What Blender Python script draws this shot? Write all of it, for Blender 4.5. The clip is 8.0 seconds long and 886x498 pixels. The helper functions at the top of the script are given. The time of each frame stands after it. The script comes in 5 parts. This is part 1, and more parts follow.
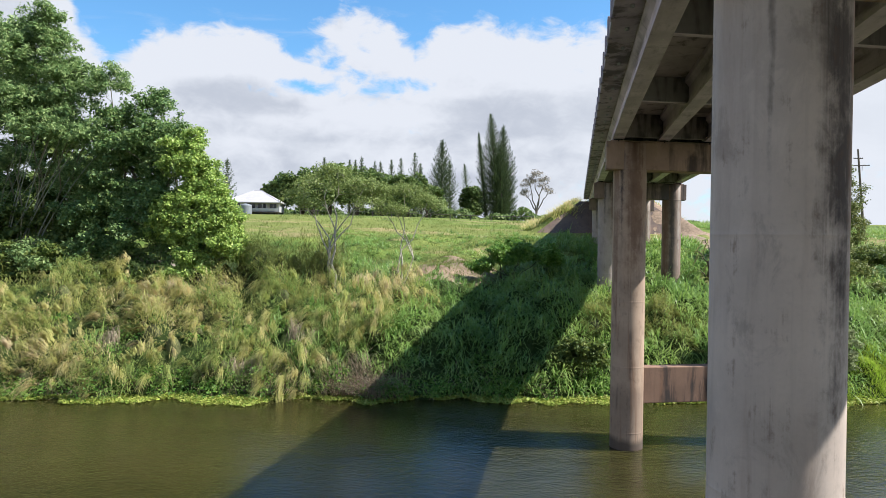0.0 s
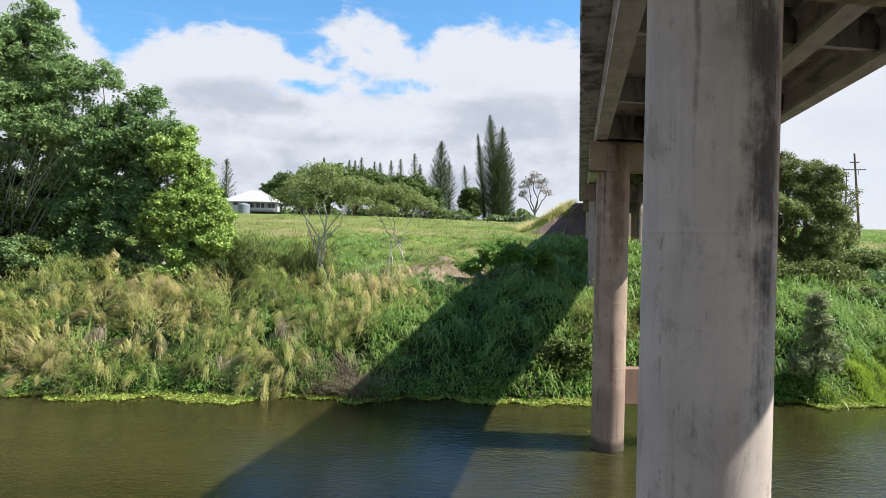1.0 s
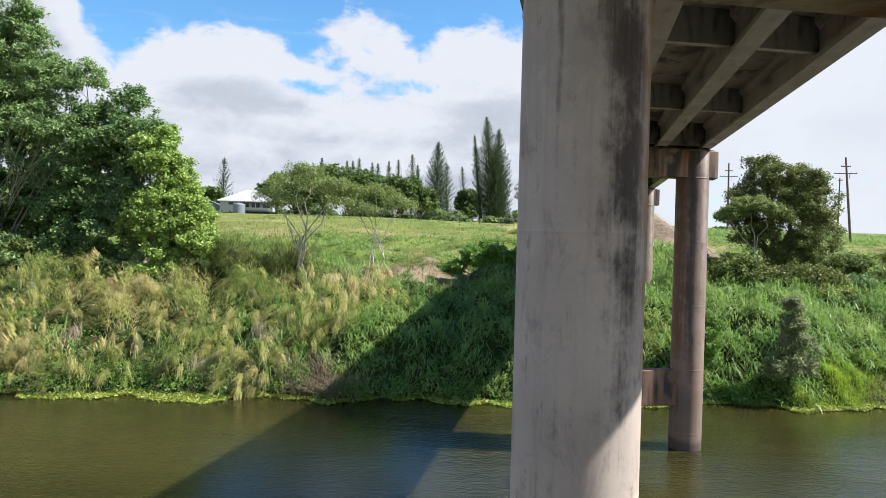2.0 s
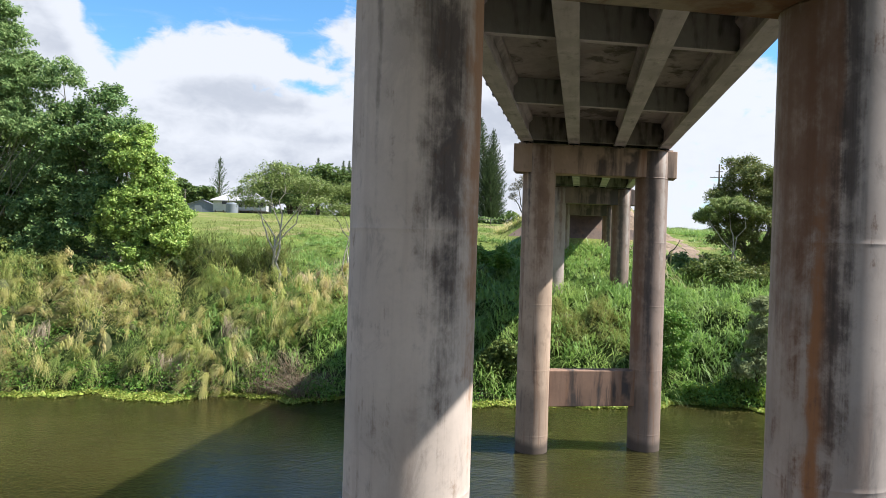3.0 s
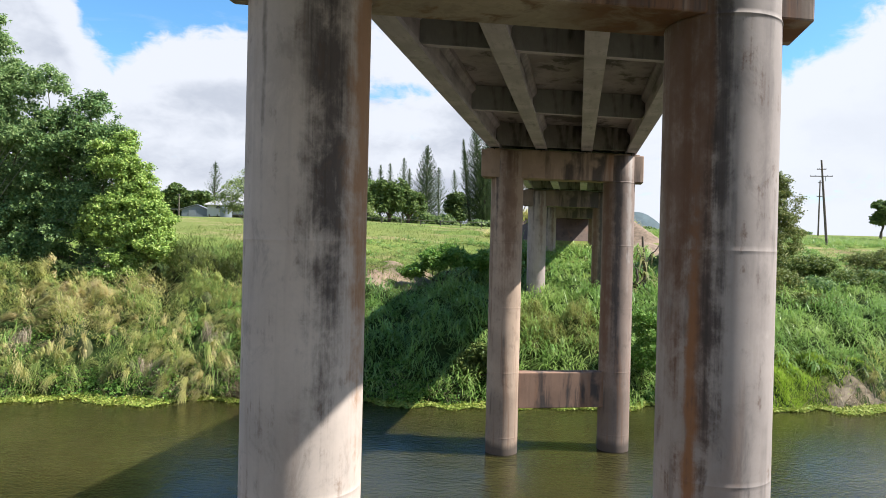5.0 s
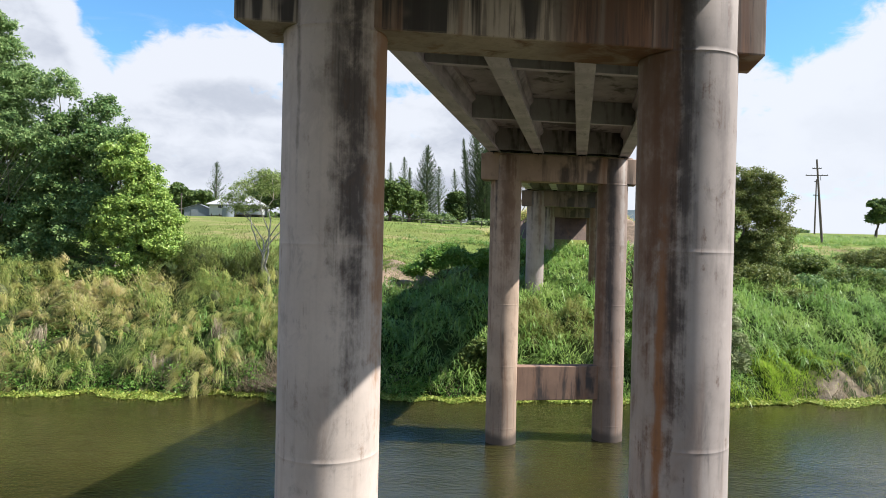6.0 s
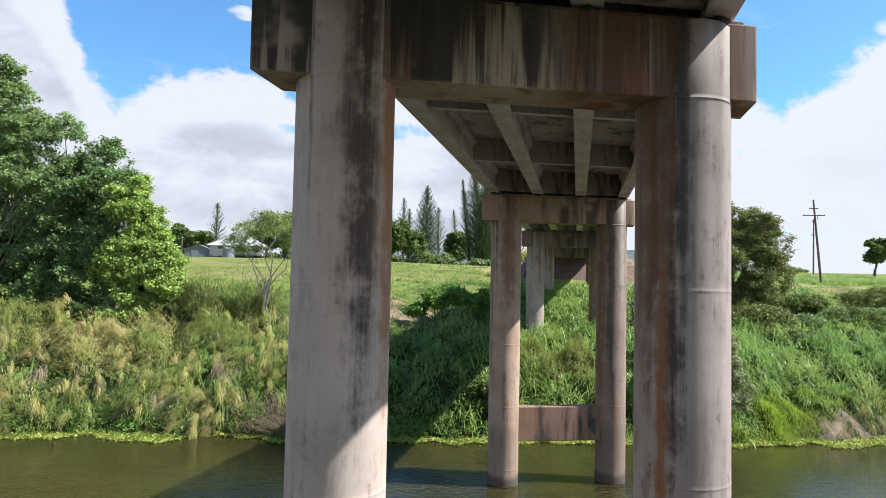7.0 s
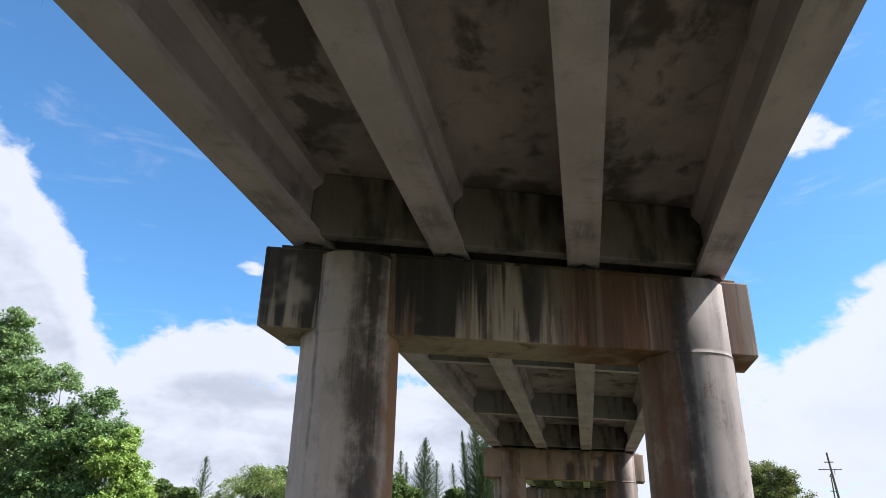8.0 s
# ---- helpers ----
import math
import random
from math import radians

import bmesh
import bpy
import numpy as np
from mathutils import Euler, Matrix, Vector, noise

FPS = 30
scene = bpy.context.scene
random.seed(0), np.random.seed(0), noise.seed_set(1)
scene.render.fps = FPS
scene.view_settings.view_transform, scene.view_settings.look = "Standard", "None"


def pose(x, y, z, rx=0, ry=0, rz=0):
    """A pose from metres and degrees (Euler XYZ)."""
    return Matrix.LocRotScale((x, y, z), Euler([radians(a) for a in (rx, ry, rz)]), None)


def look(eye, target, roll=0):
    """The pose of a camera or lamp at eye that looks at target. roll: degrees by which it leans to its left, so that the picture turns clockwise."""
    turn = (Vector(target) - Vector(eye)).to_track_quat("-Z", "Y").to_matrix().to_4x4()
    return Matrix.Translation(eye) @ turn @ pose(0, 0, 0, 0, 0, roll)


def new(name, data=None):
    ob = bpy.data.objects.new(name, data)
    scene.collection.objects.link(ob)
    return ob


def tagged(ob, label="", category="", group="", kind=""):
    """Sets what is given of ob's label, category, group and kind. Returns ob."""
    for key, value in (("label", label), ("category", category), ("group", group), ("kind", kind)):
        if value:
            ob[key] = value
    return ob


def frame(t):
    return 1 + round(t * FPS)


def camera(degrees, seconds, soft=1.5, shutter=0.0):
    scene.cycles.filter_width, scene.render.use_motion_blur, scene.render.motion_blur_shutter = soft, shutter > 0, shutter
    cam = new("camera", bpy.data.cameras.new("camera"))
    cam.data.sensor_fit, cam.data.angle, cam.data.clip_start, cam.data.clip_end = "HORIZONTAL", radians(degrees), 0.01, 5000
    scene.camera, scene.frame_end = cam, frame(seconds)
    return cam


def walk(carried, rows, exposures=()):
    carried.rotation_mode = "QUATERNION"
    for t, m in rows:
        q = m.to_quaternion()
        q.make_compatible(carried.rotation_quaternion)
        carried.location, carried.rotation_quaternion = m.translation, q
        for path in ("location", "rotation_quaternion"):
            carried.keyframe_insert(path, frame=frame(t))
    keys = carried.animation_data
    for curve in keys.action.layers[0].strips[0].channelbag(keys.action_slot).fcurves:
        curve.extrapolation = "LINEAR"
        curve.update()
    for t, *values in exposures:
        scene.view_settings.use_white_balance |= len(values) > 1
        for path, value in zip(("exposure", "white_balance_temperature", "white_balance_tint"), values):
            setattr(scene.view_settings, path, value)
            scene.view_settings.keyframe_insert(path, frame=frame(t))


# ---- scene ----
cam = camera(64.9, 8.0, 0.8)
PATH = [
    (0.0, -0.106, -0.020, 7.772, 89.18, -0.66, 10.96),
    (0.5, 0.182, 0.041, 7.734, 89.24, -0.93, 11.05),
    (1.0, 0.567, 0.118, 7.727, 89.28, -1.13, 11.03),
    (1.5, 1.110, 0.259, 7.731, 89.33, -1.31, 11.04),
    (2.8, 3.016, 0.583, 7.727, 89.43, -1.75, 11.08),
    (3.0, 3.349, 0.692, 7.740, 89.42, -1.73, 11.09),
    (3.5, 4.087, 0.823, 7.759, 89.47, -1.78, 11.04),
    (4.0, 4.452, 0.849, 7.791, 89.52, -1.58, 11.02),
    (4.5, 4.483, 0.829, 7.839, 89.57, -1.45, 11.00),
    (4.7, 4.476, 0.793, 7.831, 89.65, -1.42, 10.99),
    (5.8, 4.639, -0.540, 7.881, 89.55, -1.26, 10.97),
    (6.0, 4.671, -0.708, 7.888, 89.52, -1.27, 10.99),
    (6.5, 4.666, -0.944, 7.889, 89.51, -1.20, 10.97),
    (7.0, 4.644, -0.977, 7.875, 92.84, -1.16, 10.94),
    (7.5, 4.604, -0.954, 7.902, 103.20, -1.01, 10.89),
    (8.0, 4.570, -0.933, 7.954, 113.15, -1.10, 10.81),
]
walk(cam, [(t, pose(x, y, z, rx, ry, rz)) for t, x, y, z, rx, ry, rz in PATH], [(0.0, 1.03, 6040, 10), (1.7, 1.04, 6040, 10), (3.0, 1.17, 6040, 10), (4.7, 1.17, 6040, 10), (6.5, 1.12, 6040, 10), (8.0, 1.14, 5850, 12)])

# ---- light ----
SUN_WAY = Vector((1.0, 0.11, 1.19)).normalized()
SUN_ELEV = math.asin(SUN_WAY.z)
SUN_AZ = math.atan2(SUN_WAY.x, SUN_WAY.y)
lamp = bpy.data.lights.new("sun", "SUN")
lamp.energy, lamp.angle, lamp.color = 4.4, radians(0.6), (1.0, 0.94, 0.84)
sun = new("sun", lamp)
sun.matrix_world = look(SUN_WAY * 200, (0, 0, 0))


# ---- node helpers ----
def tex_noise(nt, vec, scale, detail=4.0, rough=0.55, distort=0.0):
    n = nt.nodes.new("ShaderNodeTexNoise")
    n.inputs["Scale"].default_value = scale
    n.inputs["Detail"].default_value = detail
    n.inputs["Roughness"].default_value = rough
    n.inputs["Distortion"].default_value = distort
    if vec is not None:
        nt.links.new(vec, n.inputs["Vector"])
    return n.outputs["Fac"]


def plug(nt, sock, v):
    if isinstance(v, bpy.types.NodeSocket):
        nt.links.new(v, sock)
    elif isinstance(v, (tuple, list)):
        sock.default_value = (*v, 1.0) if len(v) == 3 and len(sock.default_value) == 4 else v
    else:
        sock.default_value = v


def calc(nt, op, a, b=0.0, c=0.0):
    n = nt.nodes.new("ShaderNodeMath")
    n.operation = op
    plug(nt, n.inputs[0], a)
    plug(nt, n.inputs[1], b)
    plug(nt, n.inputs[2], c)
    return n.outputs[0]


def remap(nt, v, a, b, lo=0.0, hi=1.0, smooth=True):
    n = nt.nodes.new("ShaderNodeMapRange")
    n.interpolation_type = "SMOOTHSTEP" if smooth else "LINEAR"
    plug(nt, n.inputs["Value"], v)
    plug(nt, n.inputs["From Min"], a)
    plug(nt, n.inputs["From Max"], b)
    plug(nt, n.inputs["To Min"], lo)
    plug(nt, n.inputs["To Max"], hi)
    return n.outputs["Result"]


def blend(nt, fac, a, b):
    n = nt.nodes.new("ShaderNodeMix")
    n.data_type = "RGBA"
    plug(nt, n.inputs[0], fac)
    plug(nt, n.inputs[6], a)
    plug(nt, n.inputs[7], b)
    return n.outputs[2]


def stretch(nt, vec, s):
    n = nt.nodes.new("ShaderNodeVectorMath")
    n.operation = "MULTIPLY"
    nt.links.new(vec, n.inputs[0])
    n.inputs[1].default_value = s
    return n.outputs[0]


def start(name):
    m = bpy.data.materials.new(name)
    m.use_nodes = True
    nt = m.node_tree
    return m, nt, nt.nodes["Principled BSDF"]


def coords(nt, which="Object"):
    return nt.nodes.new("ShaderNodeTexCoord").outputs[which]


def bump(nt, bsdf, height, strength=0.3, distance=0.02):
    n = nt.nodes.new("ShaderNodeBump")
    n.inputs["Strength"].default_value = strength
    n.inputs["Distance"].default_value = distance
    nt.links.new(height, n.inputs["Height"])
    nt.links.new(n.outputs["Normal"], bsdf.inputs["Normal"])


# ---- sky ----
world = bpy.data.worlds.new("sky")
scene.world = world
world.use_nodes = True
wt = world.node_tree
back = wt.nodes["Background"]
sky = wt.nodes.new("ShaderNodeTexSky")
sky.sky_type, sky.sun_disc = "NISHITA", False
sky.sun_elevation, sky.sun_rotation = SUN_ELEV, SUN_AZ
sky.air_density, sky.dust_density, sky.ozone_density = 1.0, 0.6, 2.0
way = coords(wt, "Generated")
sep = wt.nodes.new("ShaderNodeSeparateXYZ")
wt.links.new(way, sep.inputs[0])
azim = calc(wt, "MULTIPLY", calc(wt, "ARCTAN2", calc(wt, "MULTIPLY", sep.outputs[0], -1.0), sep.outputs[1]), 57.2958)
elev = calc(wt, "MULTIPLY", calc(wt, "ARCSINE", sep.outputs[2]), 57.2958)
# height of the cloud bank's top, by azimuth left of the road (both in degrees)
BANK_TOP = [(-180, 24), (-60, 24), (-27, 21), (-19, 16.5), (-15, 13), (-11, 15), (-3, 17), (5, 16.8), (11, 17), (13.4, 15.2), (15.5, 17.8), (19.5, 18.6), (21.8, 16.6), (24, 15.2), (26.5, 16.4), (31, 16), (33.6, 14.6), (36.5, 13.4), (38.5, 15), (40.5, 19), (44, 23.5), (46, 26), (49, 28), (60, 28), (180, 24)]
# loose clouds and blue gaps: azimuth, elevation, half width, half height, share
CLOUD_PLACES = [(17.0, 12.3, 6.4, 1.6, -0.62), (21.5, 14.6, 2.4, 1.3, -0.5), (23.5, 11.6, 4.0, 0.9, -0.4), (21.5, 20.6, 6.5, 1.5, 0.95), (-17.8, 29.5, 5.5, 2.4, 1.3), (-26, 27.5, 6, 2.2, 0.6), (28.0, 20.4, 1.6, 0.8, 0.7), (38, 34, 5, 1.2, 0.35), (-14, 10.5, 2.6, 2.6, -0.35), (-20, 4.0, 8, 2.4, -0.42), (-7, 5.0, 6, 3.5, -0.3), (46, 44, 5, 2.5, 0.6), (32, 26, 7, 1.0, 0.35)]


def bank_top():
    total = BANK_TOP[0][1]
    for (x0, y0), (x1, y1) in zip(BANK_TOP[:-1], BANK_TOP[1:]):
        total = calc(wt, "ADD", total, remap(wt, azim, x0, x1, 0.0, y1 - y0, False))
    return total


def cloud_field(lift):
    """How far inside a cloud: falling above the bank's top, billowed by noise."""
    moved = wt.nodes.new("ShaderNodeVectorMath")
    moved.operation = "ADD"
    wt.links.new(way, moved.inputs[0])
    moved.inputs[1].default_value = (0.31 + lift * 0.6, 0.12, lift)
    p = stretch(wt, moved.outputs[0], (1.0, 1.0, 1.75))
    n = tex_noise(wt, p, 7.5, 9.0, 0.55, 0.15)
    puff = tex_noise(wt, p, 26.0, 6.0, 0.6, 0.4)
    el = calc(wt, "ADD", elev, lift * 57.0)
    body = calc(wt, "MULTIPLY", calc(wt, "SUBTRACT", TOP, el), 0.30)
    body = calc(wt, "MAXIMUM", calc(wt, "MINIMUM", body, 0.62), -0.85)
    for az, ev, wide, high, share in CLOUD_PLACES:
        u = calc(wt, "DIVIDE", calc(wt, "SUBTRACT", azim, az), wide)
        v = calc(wt, "DIVIDE", calc(wt, "SUBTRACT", el, ev), high)
        k = calc(wt, "ADD", calc(wt, "MULTIPLY", u, u), calc(wt, "MULTIPLY", v, v))
        body = calc(wt, "ADD", body, remap(wt, k, 1.6, 0.0, 0.0, share))
    body = calc(wt, "ADD", body, calc(wt, "MULTIPLY", calc(wt, "SUBTRACT", n, 0.5), 1.5))
    return calc(wt, "ADD", body, calc(wt, "MULTIPLY", calc(wt, "SUBTRACT", puff, 0.5), 1.15))


TOP = bank_top()
here = cloud_field(0.0)
above = cloud_field(0.05)
cover = remap(wt, here, -0.16, 0.30)
wisp = tex_noise(wt, stretch(wt, way, (1.0, 1.0, 3.5)), 5.0, 8.0, 0.62, 0.8)
cover = calc(wt, "MAXIMUM", cover, remap(wt, wisp, 0.54, 0.8, 0.0, 0.35))
grain = tex_noise(wt, stretch(wt, way, (1.0, 1.0, 2.2)), 7.0, 6.0, 0.55, 0.3)
above = calc(wt, "ADD", above, calc(wt, "MULTIPLY", calc(wt, "SUBTRACT", grain, 0.5), 0.8))
# grey undersides: azimuth, elevation, half width, half height, depth
for az, ev, wide, high, share in [(27, 11.0, 6.0, 1.5, 0.6), (22, 16.2, 4, 1.0, 0.3), (4, 10.0, 8, 1.8, 0.6), (18, 8.6, 12, 0.9, 0.4), (30, 5.5, 14, 1.4, 0.35), (-24, 9, 8, 2.0, 0.4), (38, 14, 4, 2.0, 0.35), (10, 4.6, 10, 0.8, 0.4)]:
    u = calc(wt, "DIVIDE", calc(wt, "SUBTRACT", azim, az), wide)
    v = calc(wt, "DIVIDE", calc(wt, "SUBTRACT", elev, ev), high)
    k = calc(wt, "ADD", calc(wt, "MULTIPLY", u, u), calc(wt, "MULTIPLY", v, v))
    above = calc(wt, "ADD", above, remap(wt, k, 1.8, 0.0, 0.0, share))
thick = remap(wt, calc(wt, "ADD", above, calc(wt, "MULTIPLY", here, 0.15)), 0.35, 1.5)
cloud = blend(wt, thick, (0.41, 0.41, 0.42), (0.285, 0.294, 0.318))
cloud = blend(wt, calc(wt, "MULTIPLY", remap(wt, azim, 6.0, -12.0, 0.0, 0.75), remap(wt, azim, -130.0, -60.0)), cloud, (0.42, 0.422, 0.43))
blue = wt.nodes.new("ShaderNodeVectorMath")
blue.operation = "MULTIPLY"
wt.links.new(sky.outputs[0], blue.inputs[0])
blue.inputs[1].default_value = (0.0595, 0.0870, 0.097)
wt.links.new(blend(wt, cover, blue.outputs[0], cloud), back.inputs["Color"])
back.inputs["Strength"].default_value = 1.0


# ---- materials ----
def concrete(name, base=(0.40, 0.36, 0.32), dark=0.5, rust=0.3, streaks=(), reach=(6.0, 6.0, 0.3), cut=(0.5, 0.66, 0.38, 0.6), runs=False):
    """Weathered concrete; streaks: (angle, half width, kind, strength, lowest height, sometimes highest) round a column's axis."""
    m, nt, b = start(name)
    o = coords(nt)
    s = nt.nodes.new("ShaderNodeSeparateXYZ")
    nt.links.new(o, s.inputs[0])
    big = tex_noise(nt, o, 0.7, 5)
    fine = tex_noise(nt, o, 22.0, 6, 0.7)
    tone = blend(nt, remap(nt, big, 0.3, 0.7), tuple(c * 0.82 for c in base), tuple(c * 1.14 for c in base))
    tone = blend(nt, remap(nt, fine, 0.4, 0.8, 0.0, 0.16), tone, tuple(c * 0.62 for c in base))
    stain = tex_noise(nt, stretch(nt, o, (1.2, 1.2, 0.7)), 1.9, 8, 0.7, 0.6)
    tone = blend(nt, remap(nt, stain, 0.53, 0.68, 0.0, 0.5), tone, tuple(c * 0.5 for c in base))
    tone = blend(nt, remap(nt, stain, 0.44, 0.32, 0.0, 0.35), tone, tuple(min(1, c * 1.3) for c in base))
    run = tex_noise(nt, stretch(nt, o, reach), 1.0, 5 if runs else 6, 0.6, 0.3)
    run2 = tex_noise(nt, stretch(nt, o, tuple(r * 0.6 for r in reach)), 1.3, 4, 0.6, 0.6)
    patch = tex_noise(nt, o, 1.1, 3)
    rm = calc(nt, "MULTIPLY", remap(nt, run2, 0.52, 0.72), rust)
    if runs:
        rm = calc(nt, "MAXIMUM", rm, calc(nt, "MULTIPLY", remap(nt, s.outputs[0], 0.1, 0.9), remap(nt, run2, 0.34, 0.56, 0.45, 1.0)))
    tone = blend(nt, rm, tone, (0.21, 0.10, 0.052) if runs else (0.23, 0.115, 0.06))
    if runs:
        run = calc(nt, "ADD", run, calc(nt, "MULTIPLY", calc(nt, "SUBTRACT", s.outputs[2], 0.50), 0.13))
    dm = calc(nt, "MULTIPLY", calc(nt, "MULTIPLY", remap(nt, run, cut[0], cut[1]), remap(nt, patch, cut[2], cut[3])), dark)
    if runs:
        side = nt.nodes.new("ShaderNodeSeparateXYZ")
        nt.links.new(nt.nodes.new("ShaderNodeNewGeometry").outputs["True Normal"], side.inputs[0])
        dm = calc(nt, "MULTIPLY", dm, remap(nt, calc(nt, "ABSOLUTE", side.outputs[2]), 0.3, 0.7, 1.0, 0.2))
        dm = calc(nt, "MULTIPLY", dm, remap(nt, s.outputs[0], 0.1, 0.6, 1.0, 0.45))
    tone = blend(nt, dm, tone, (0.038, 0.032, 0.03))
    if runs:
        line = tex_noise(nt, stretch(nt, o, (11.0, 11.0, 0.5)), 1.0, 6, 0.7, 0.2)
        line = calc(nt, "MULTIPLY", remap(nt, line, 0.5, 0.6), remap(nt, patch, 0.36, 0.56))
        tone = blend(nt, calc(nt, "MULTIPLY", line, remap(nt, calc(nt, "ABSOLUTE", side.outputs[2]), 0.3, 0.7, 0.6, 0.1)), tone, (0.05, 0.038, 0.032))
    if streaks:
        wob = calc(nt, "MULTIPLY", calc(nt, "SUBTRACT", tex_noise(nt, stretch(nt, o, (1.2, 1.2, 0.8)), 1.3, 5, 0.6), 0.5), 0.24)
        blot = tex_noise(nt, stretch(nt, o, (1.6, 1.6, 1.2)), 2.1, 10, 0.7, 0.2)
        drip = tex_noise(nt, stretch(nt, o, (7.0, 7.0, 0.22)), 1.6, 6, 0.65, 0.15)
        line = tex_noise(nt, stretch(nt, o, (13.0, 13.0, 0.5)), 1.3, 6, 0.7, 0.2)
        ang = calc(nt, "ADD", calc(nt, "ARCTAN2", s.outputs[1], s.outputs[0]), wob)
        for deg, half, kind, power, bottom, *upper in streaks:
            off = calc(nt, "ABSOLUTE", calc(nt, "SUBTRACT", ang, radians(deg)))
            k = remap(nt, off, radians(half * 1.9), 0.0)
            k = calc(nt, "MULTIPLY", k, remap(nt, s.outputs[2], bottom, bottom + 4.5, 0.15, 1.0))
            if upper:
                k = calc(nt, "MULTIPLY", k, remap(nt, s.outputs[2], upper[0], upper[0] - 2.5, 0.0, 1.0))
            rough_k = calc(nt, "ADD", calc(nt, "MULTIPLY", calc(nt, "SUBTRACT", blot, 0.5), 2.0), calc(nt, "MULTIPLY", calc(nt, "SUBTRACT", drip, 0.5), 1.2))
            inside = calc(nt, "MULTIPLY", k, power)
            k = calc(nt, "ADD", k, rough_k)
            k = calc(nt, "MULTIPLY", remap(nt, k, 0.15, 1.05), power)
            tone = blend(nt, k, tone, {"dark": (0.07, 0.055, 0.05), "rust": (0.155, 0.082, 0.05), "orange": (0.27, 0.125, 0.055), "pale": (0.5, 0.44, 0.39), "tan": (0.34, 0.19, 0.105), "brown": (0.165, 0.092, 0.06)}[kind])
            if kind == "dark":
                thin = calc(nt, "MULTIPLY", remap(nt, line, 0.52, 0.60), remap(nt, blot, 0.36, 0.56))
                tone = blend(nt, calc(nt, "MULTIPLY", calc(nt, "MULTIPLY", thin, remap(nt, inside, 0.05, 0.6)), 0.3), tone, (0.03, 0.026, 0.025))
        wet = remap(nt, calc(nt, "ADD", s.outputs[2], calc(nt, "MULTIPLY", big, 0.6)), 0.82, 0.56)
        tone = blend(nt, calc(nt, "MULTIPLY", wet, 0.92), tone, (0.04, 0.033, 0.026))
        tide = remap(nt, calc(nt, "ADD", s.outputs[2], calc(nt, "MULTIPLY", big, 0.8)), 2.9, 2.3)
        tone = blend(nt, calc(nt, "MULTIPLY", tide, 0.35), tone, (0.17, 0.12, 0.09))
    hair = tex_noise(nt, stretch(nt, o, tuple(q * 3.2 if q > 0.6 else q * 1.4 for q in reach)), 1.0, 5, 0.6)
    tone = blend(nt, remap(nt, hair, 0.5, 0.7, 0.0, 0.1 if streaks else 0.2), tone, tuple(c * 0.38 for c in base))
    nt.links.new(tone, b.inputs["Base Color"])
    b.inputs["Roughness"].default_value = 0.85
    bump(nt, b, calc(nt, "ADD", fine, calc(nt, "MULTIPLY", run, 0.8)), 0.1, 0.01)
    return m


def leafy(name, stops, tip=None, through_share=0.3, rough=0.5, gloss=0.25, patch=0.0, tuft=0.0):
    """Leaves or blades: colour by island, optionally towards a dry tip along the blade."""
    m, nt, b = start(name)
    geo = nt.nodes.new("ShaderNodeNewGeometry")
    ramp = nt.nodes.new("ShaderNodeValToRGB")
    while len(ramp.color_ramp.elements) < len(stops):
        ramp.color_ramp.elements.new(0.5)
    for e, (p, c) in zip(ramp.color_ramp.elements, stops):
        e.position, e.color = p, (*c, 1)
    pick = geo.outputs["Random Per Island"]
    if tuft:
        sp = nt.nodes.new("ShaderNodeSeparateXYZ")
        nt.links.new(coords(nt, "UV"), sp.inputs[0])
        pick = calc(nt, "ADD", calc(nt, "MULTIPLY", pick, 1 - tuft), calc(nt, "MULTIPLY", sp.outputs[0], tuft))
    if patch:
        area = remap(nt, tex_noise(nt, coords(nt), patch, 3), 0.32, 0.68)
        pick = calc(nt, "ADD", calc(nt, "MULTIPLY", pick, 0.6), calc(nt, "MULTIPLY", area, 0.4))
    nt.links.new(pick, ramp.inputs[0])
    tone = ramp.outputs[0]
    if tip:
        uv = nt.nodes.new("ShaderNodeSeparateXYZ")
        nt.links.new(coords(nt, "UV"), uv.inputs[0])
        k = remap(nt, uv.outputs[1], 0.45, 1.0)
        k = calc(nt, "MULTIPLY", k, remap(nt, pick, 0.1, 0.9, 0.25, 1.0))
        tone = blend(nt, k, tone, tip)
    nt.links.new(tone, b.inputs["Base Color"])
    b.inputs["Roughness"].default_value = rough
    b.inputs["Specular IOR Level"].default_value = gloss
    tr = nt.nodes.new("ShaderNodeBsdfTranslucent")
    nt.links.new(tone, tr.inputs["Color"])
    mix = nt.nodes.new("ShaderNodeMixShader")
    mix.inputs[0].default_value = through_share
    nt.links.new(b.outputs[0], mix.inputs[1])
    nt.links.new(tr.outputs[0], mix.inputs[2])
    nt.links.new(mix.outputs[0], nt.nodes["Material Output"].inputs[0])
    return m


def plain(name, base, rough=0.7, vary=0.15, scale=6.0, metal=0.0, relief=0.1):
    m, nt, b = start(name)
    o = coords(nt)
    n = tex_noise(nt, o, scale, 6, 0.65)
    n2 = tex_noise(nt, o, scale * 0.12, 3)
    f = calc(nt, "ADD", calc(nt, "MULTIPLY", n, 0.6), calc(nt, "MULTIPLY", n2, 0.4))
    nt.links.new(blend(nt, remap(nt, f, 0.3, 0.7), tuple(c * (1 - vary) for c in base), tuple(min(1, c * (1 + vary)) for c in base)), b.inputs["Base Color"])
    b.inputs["Roughness"].default_value, b.inputs["Metallic"].default_value = rough, metal
    bump(nt, b, n, relief, 0.02)
    return m


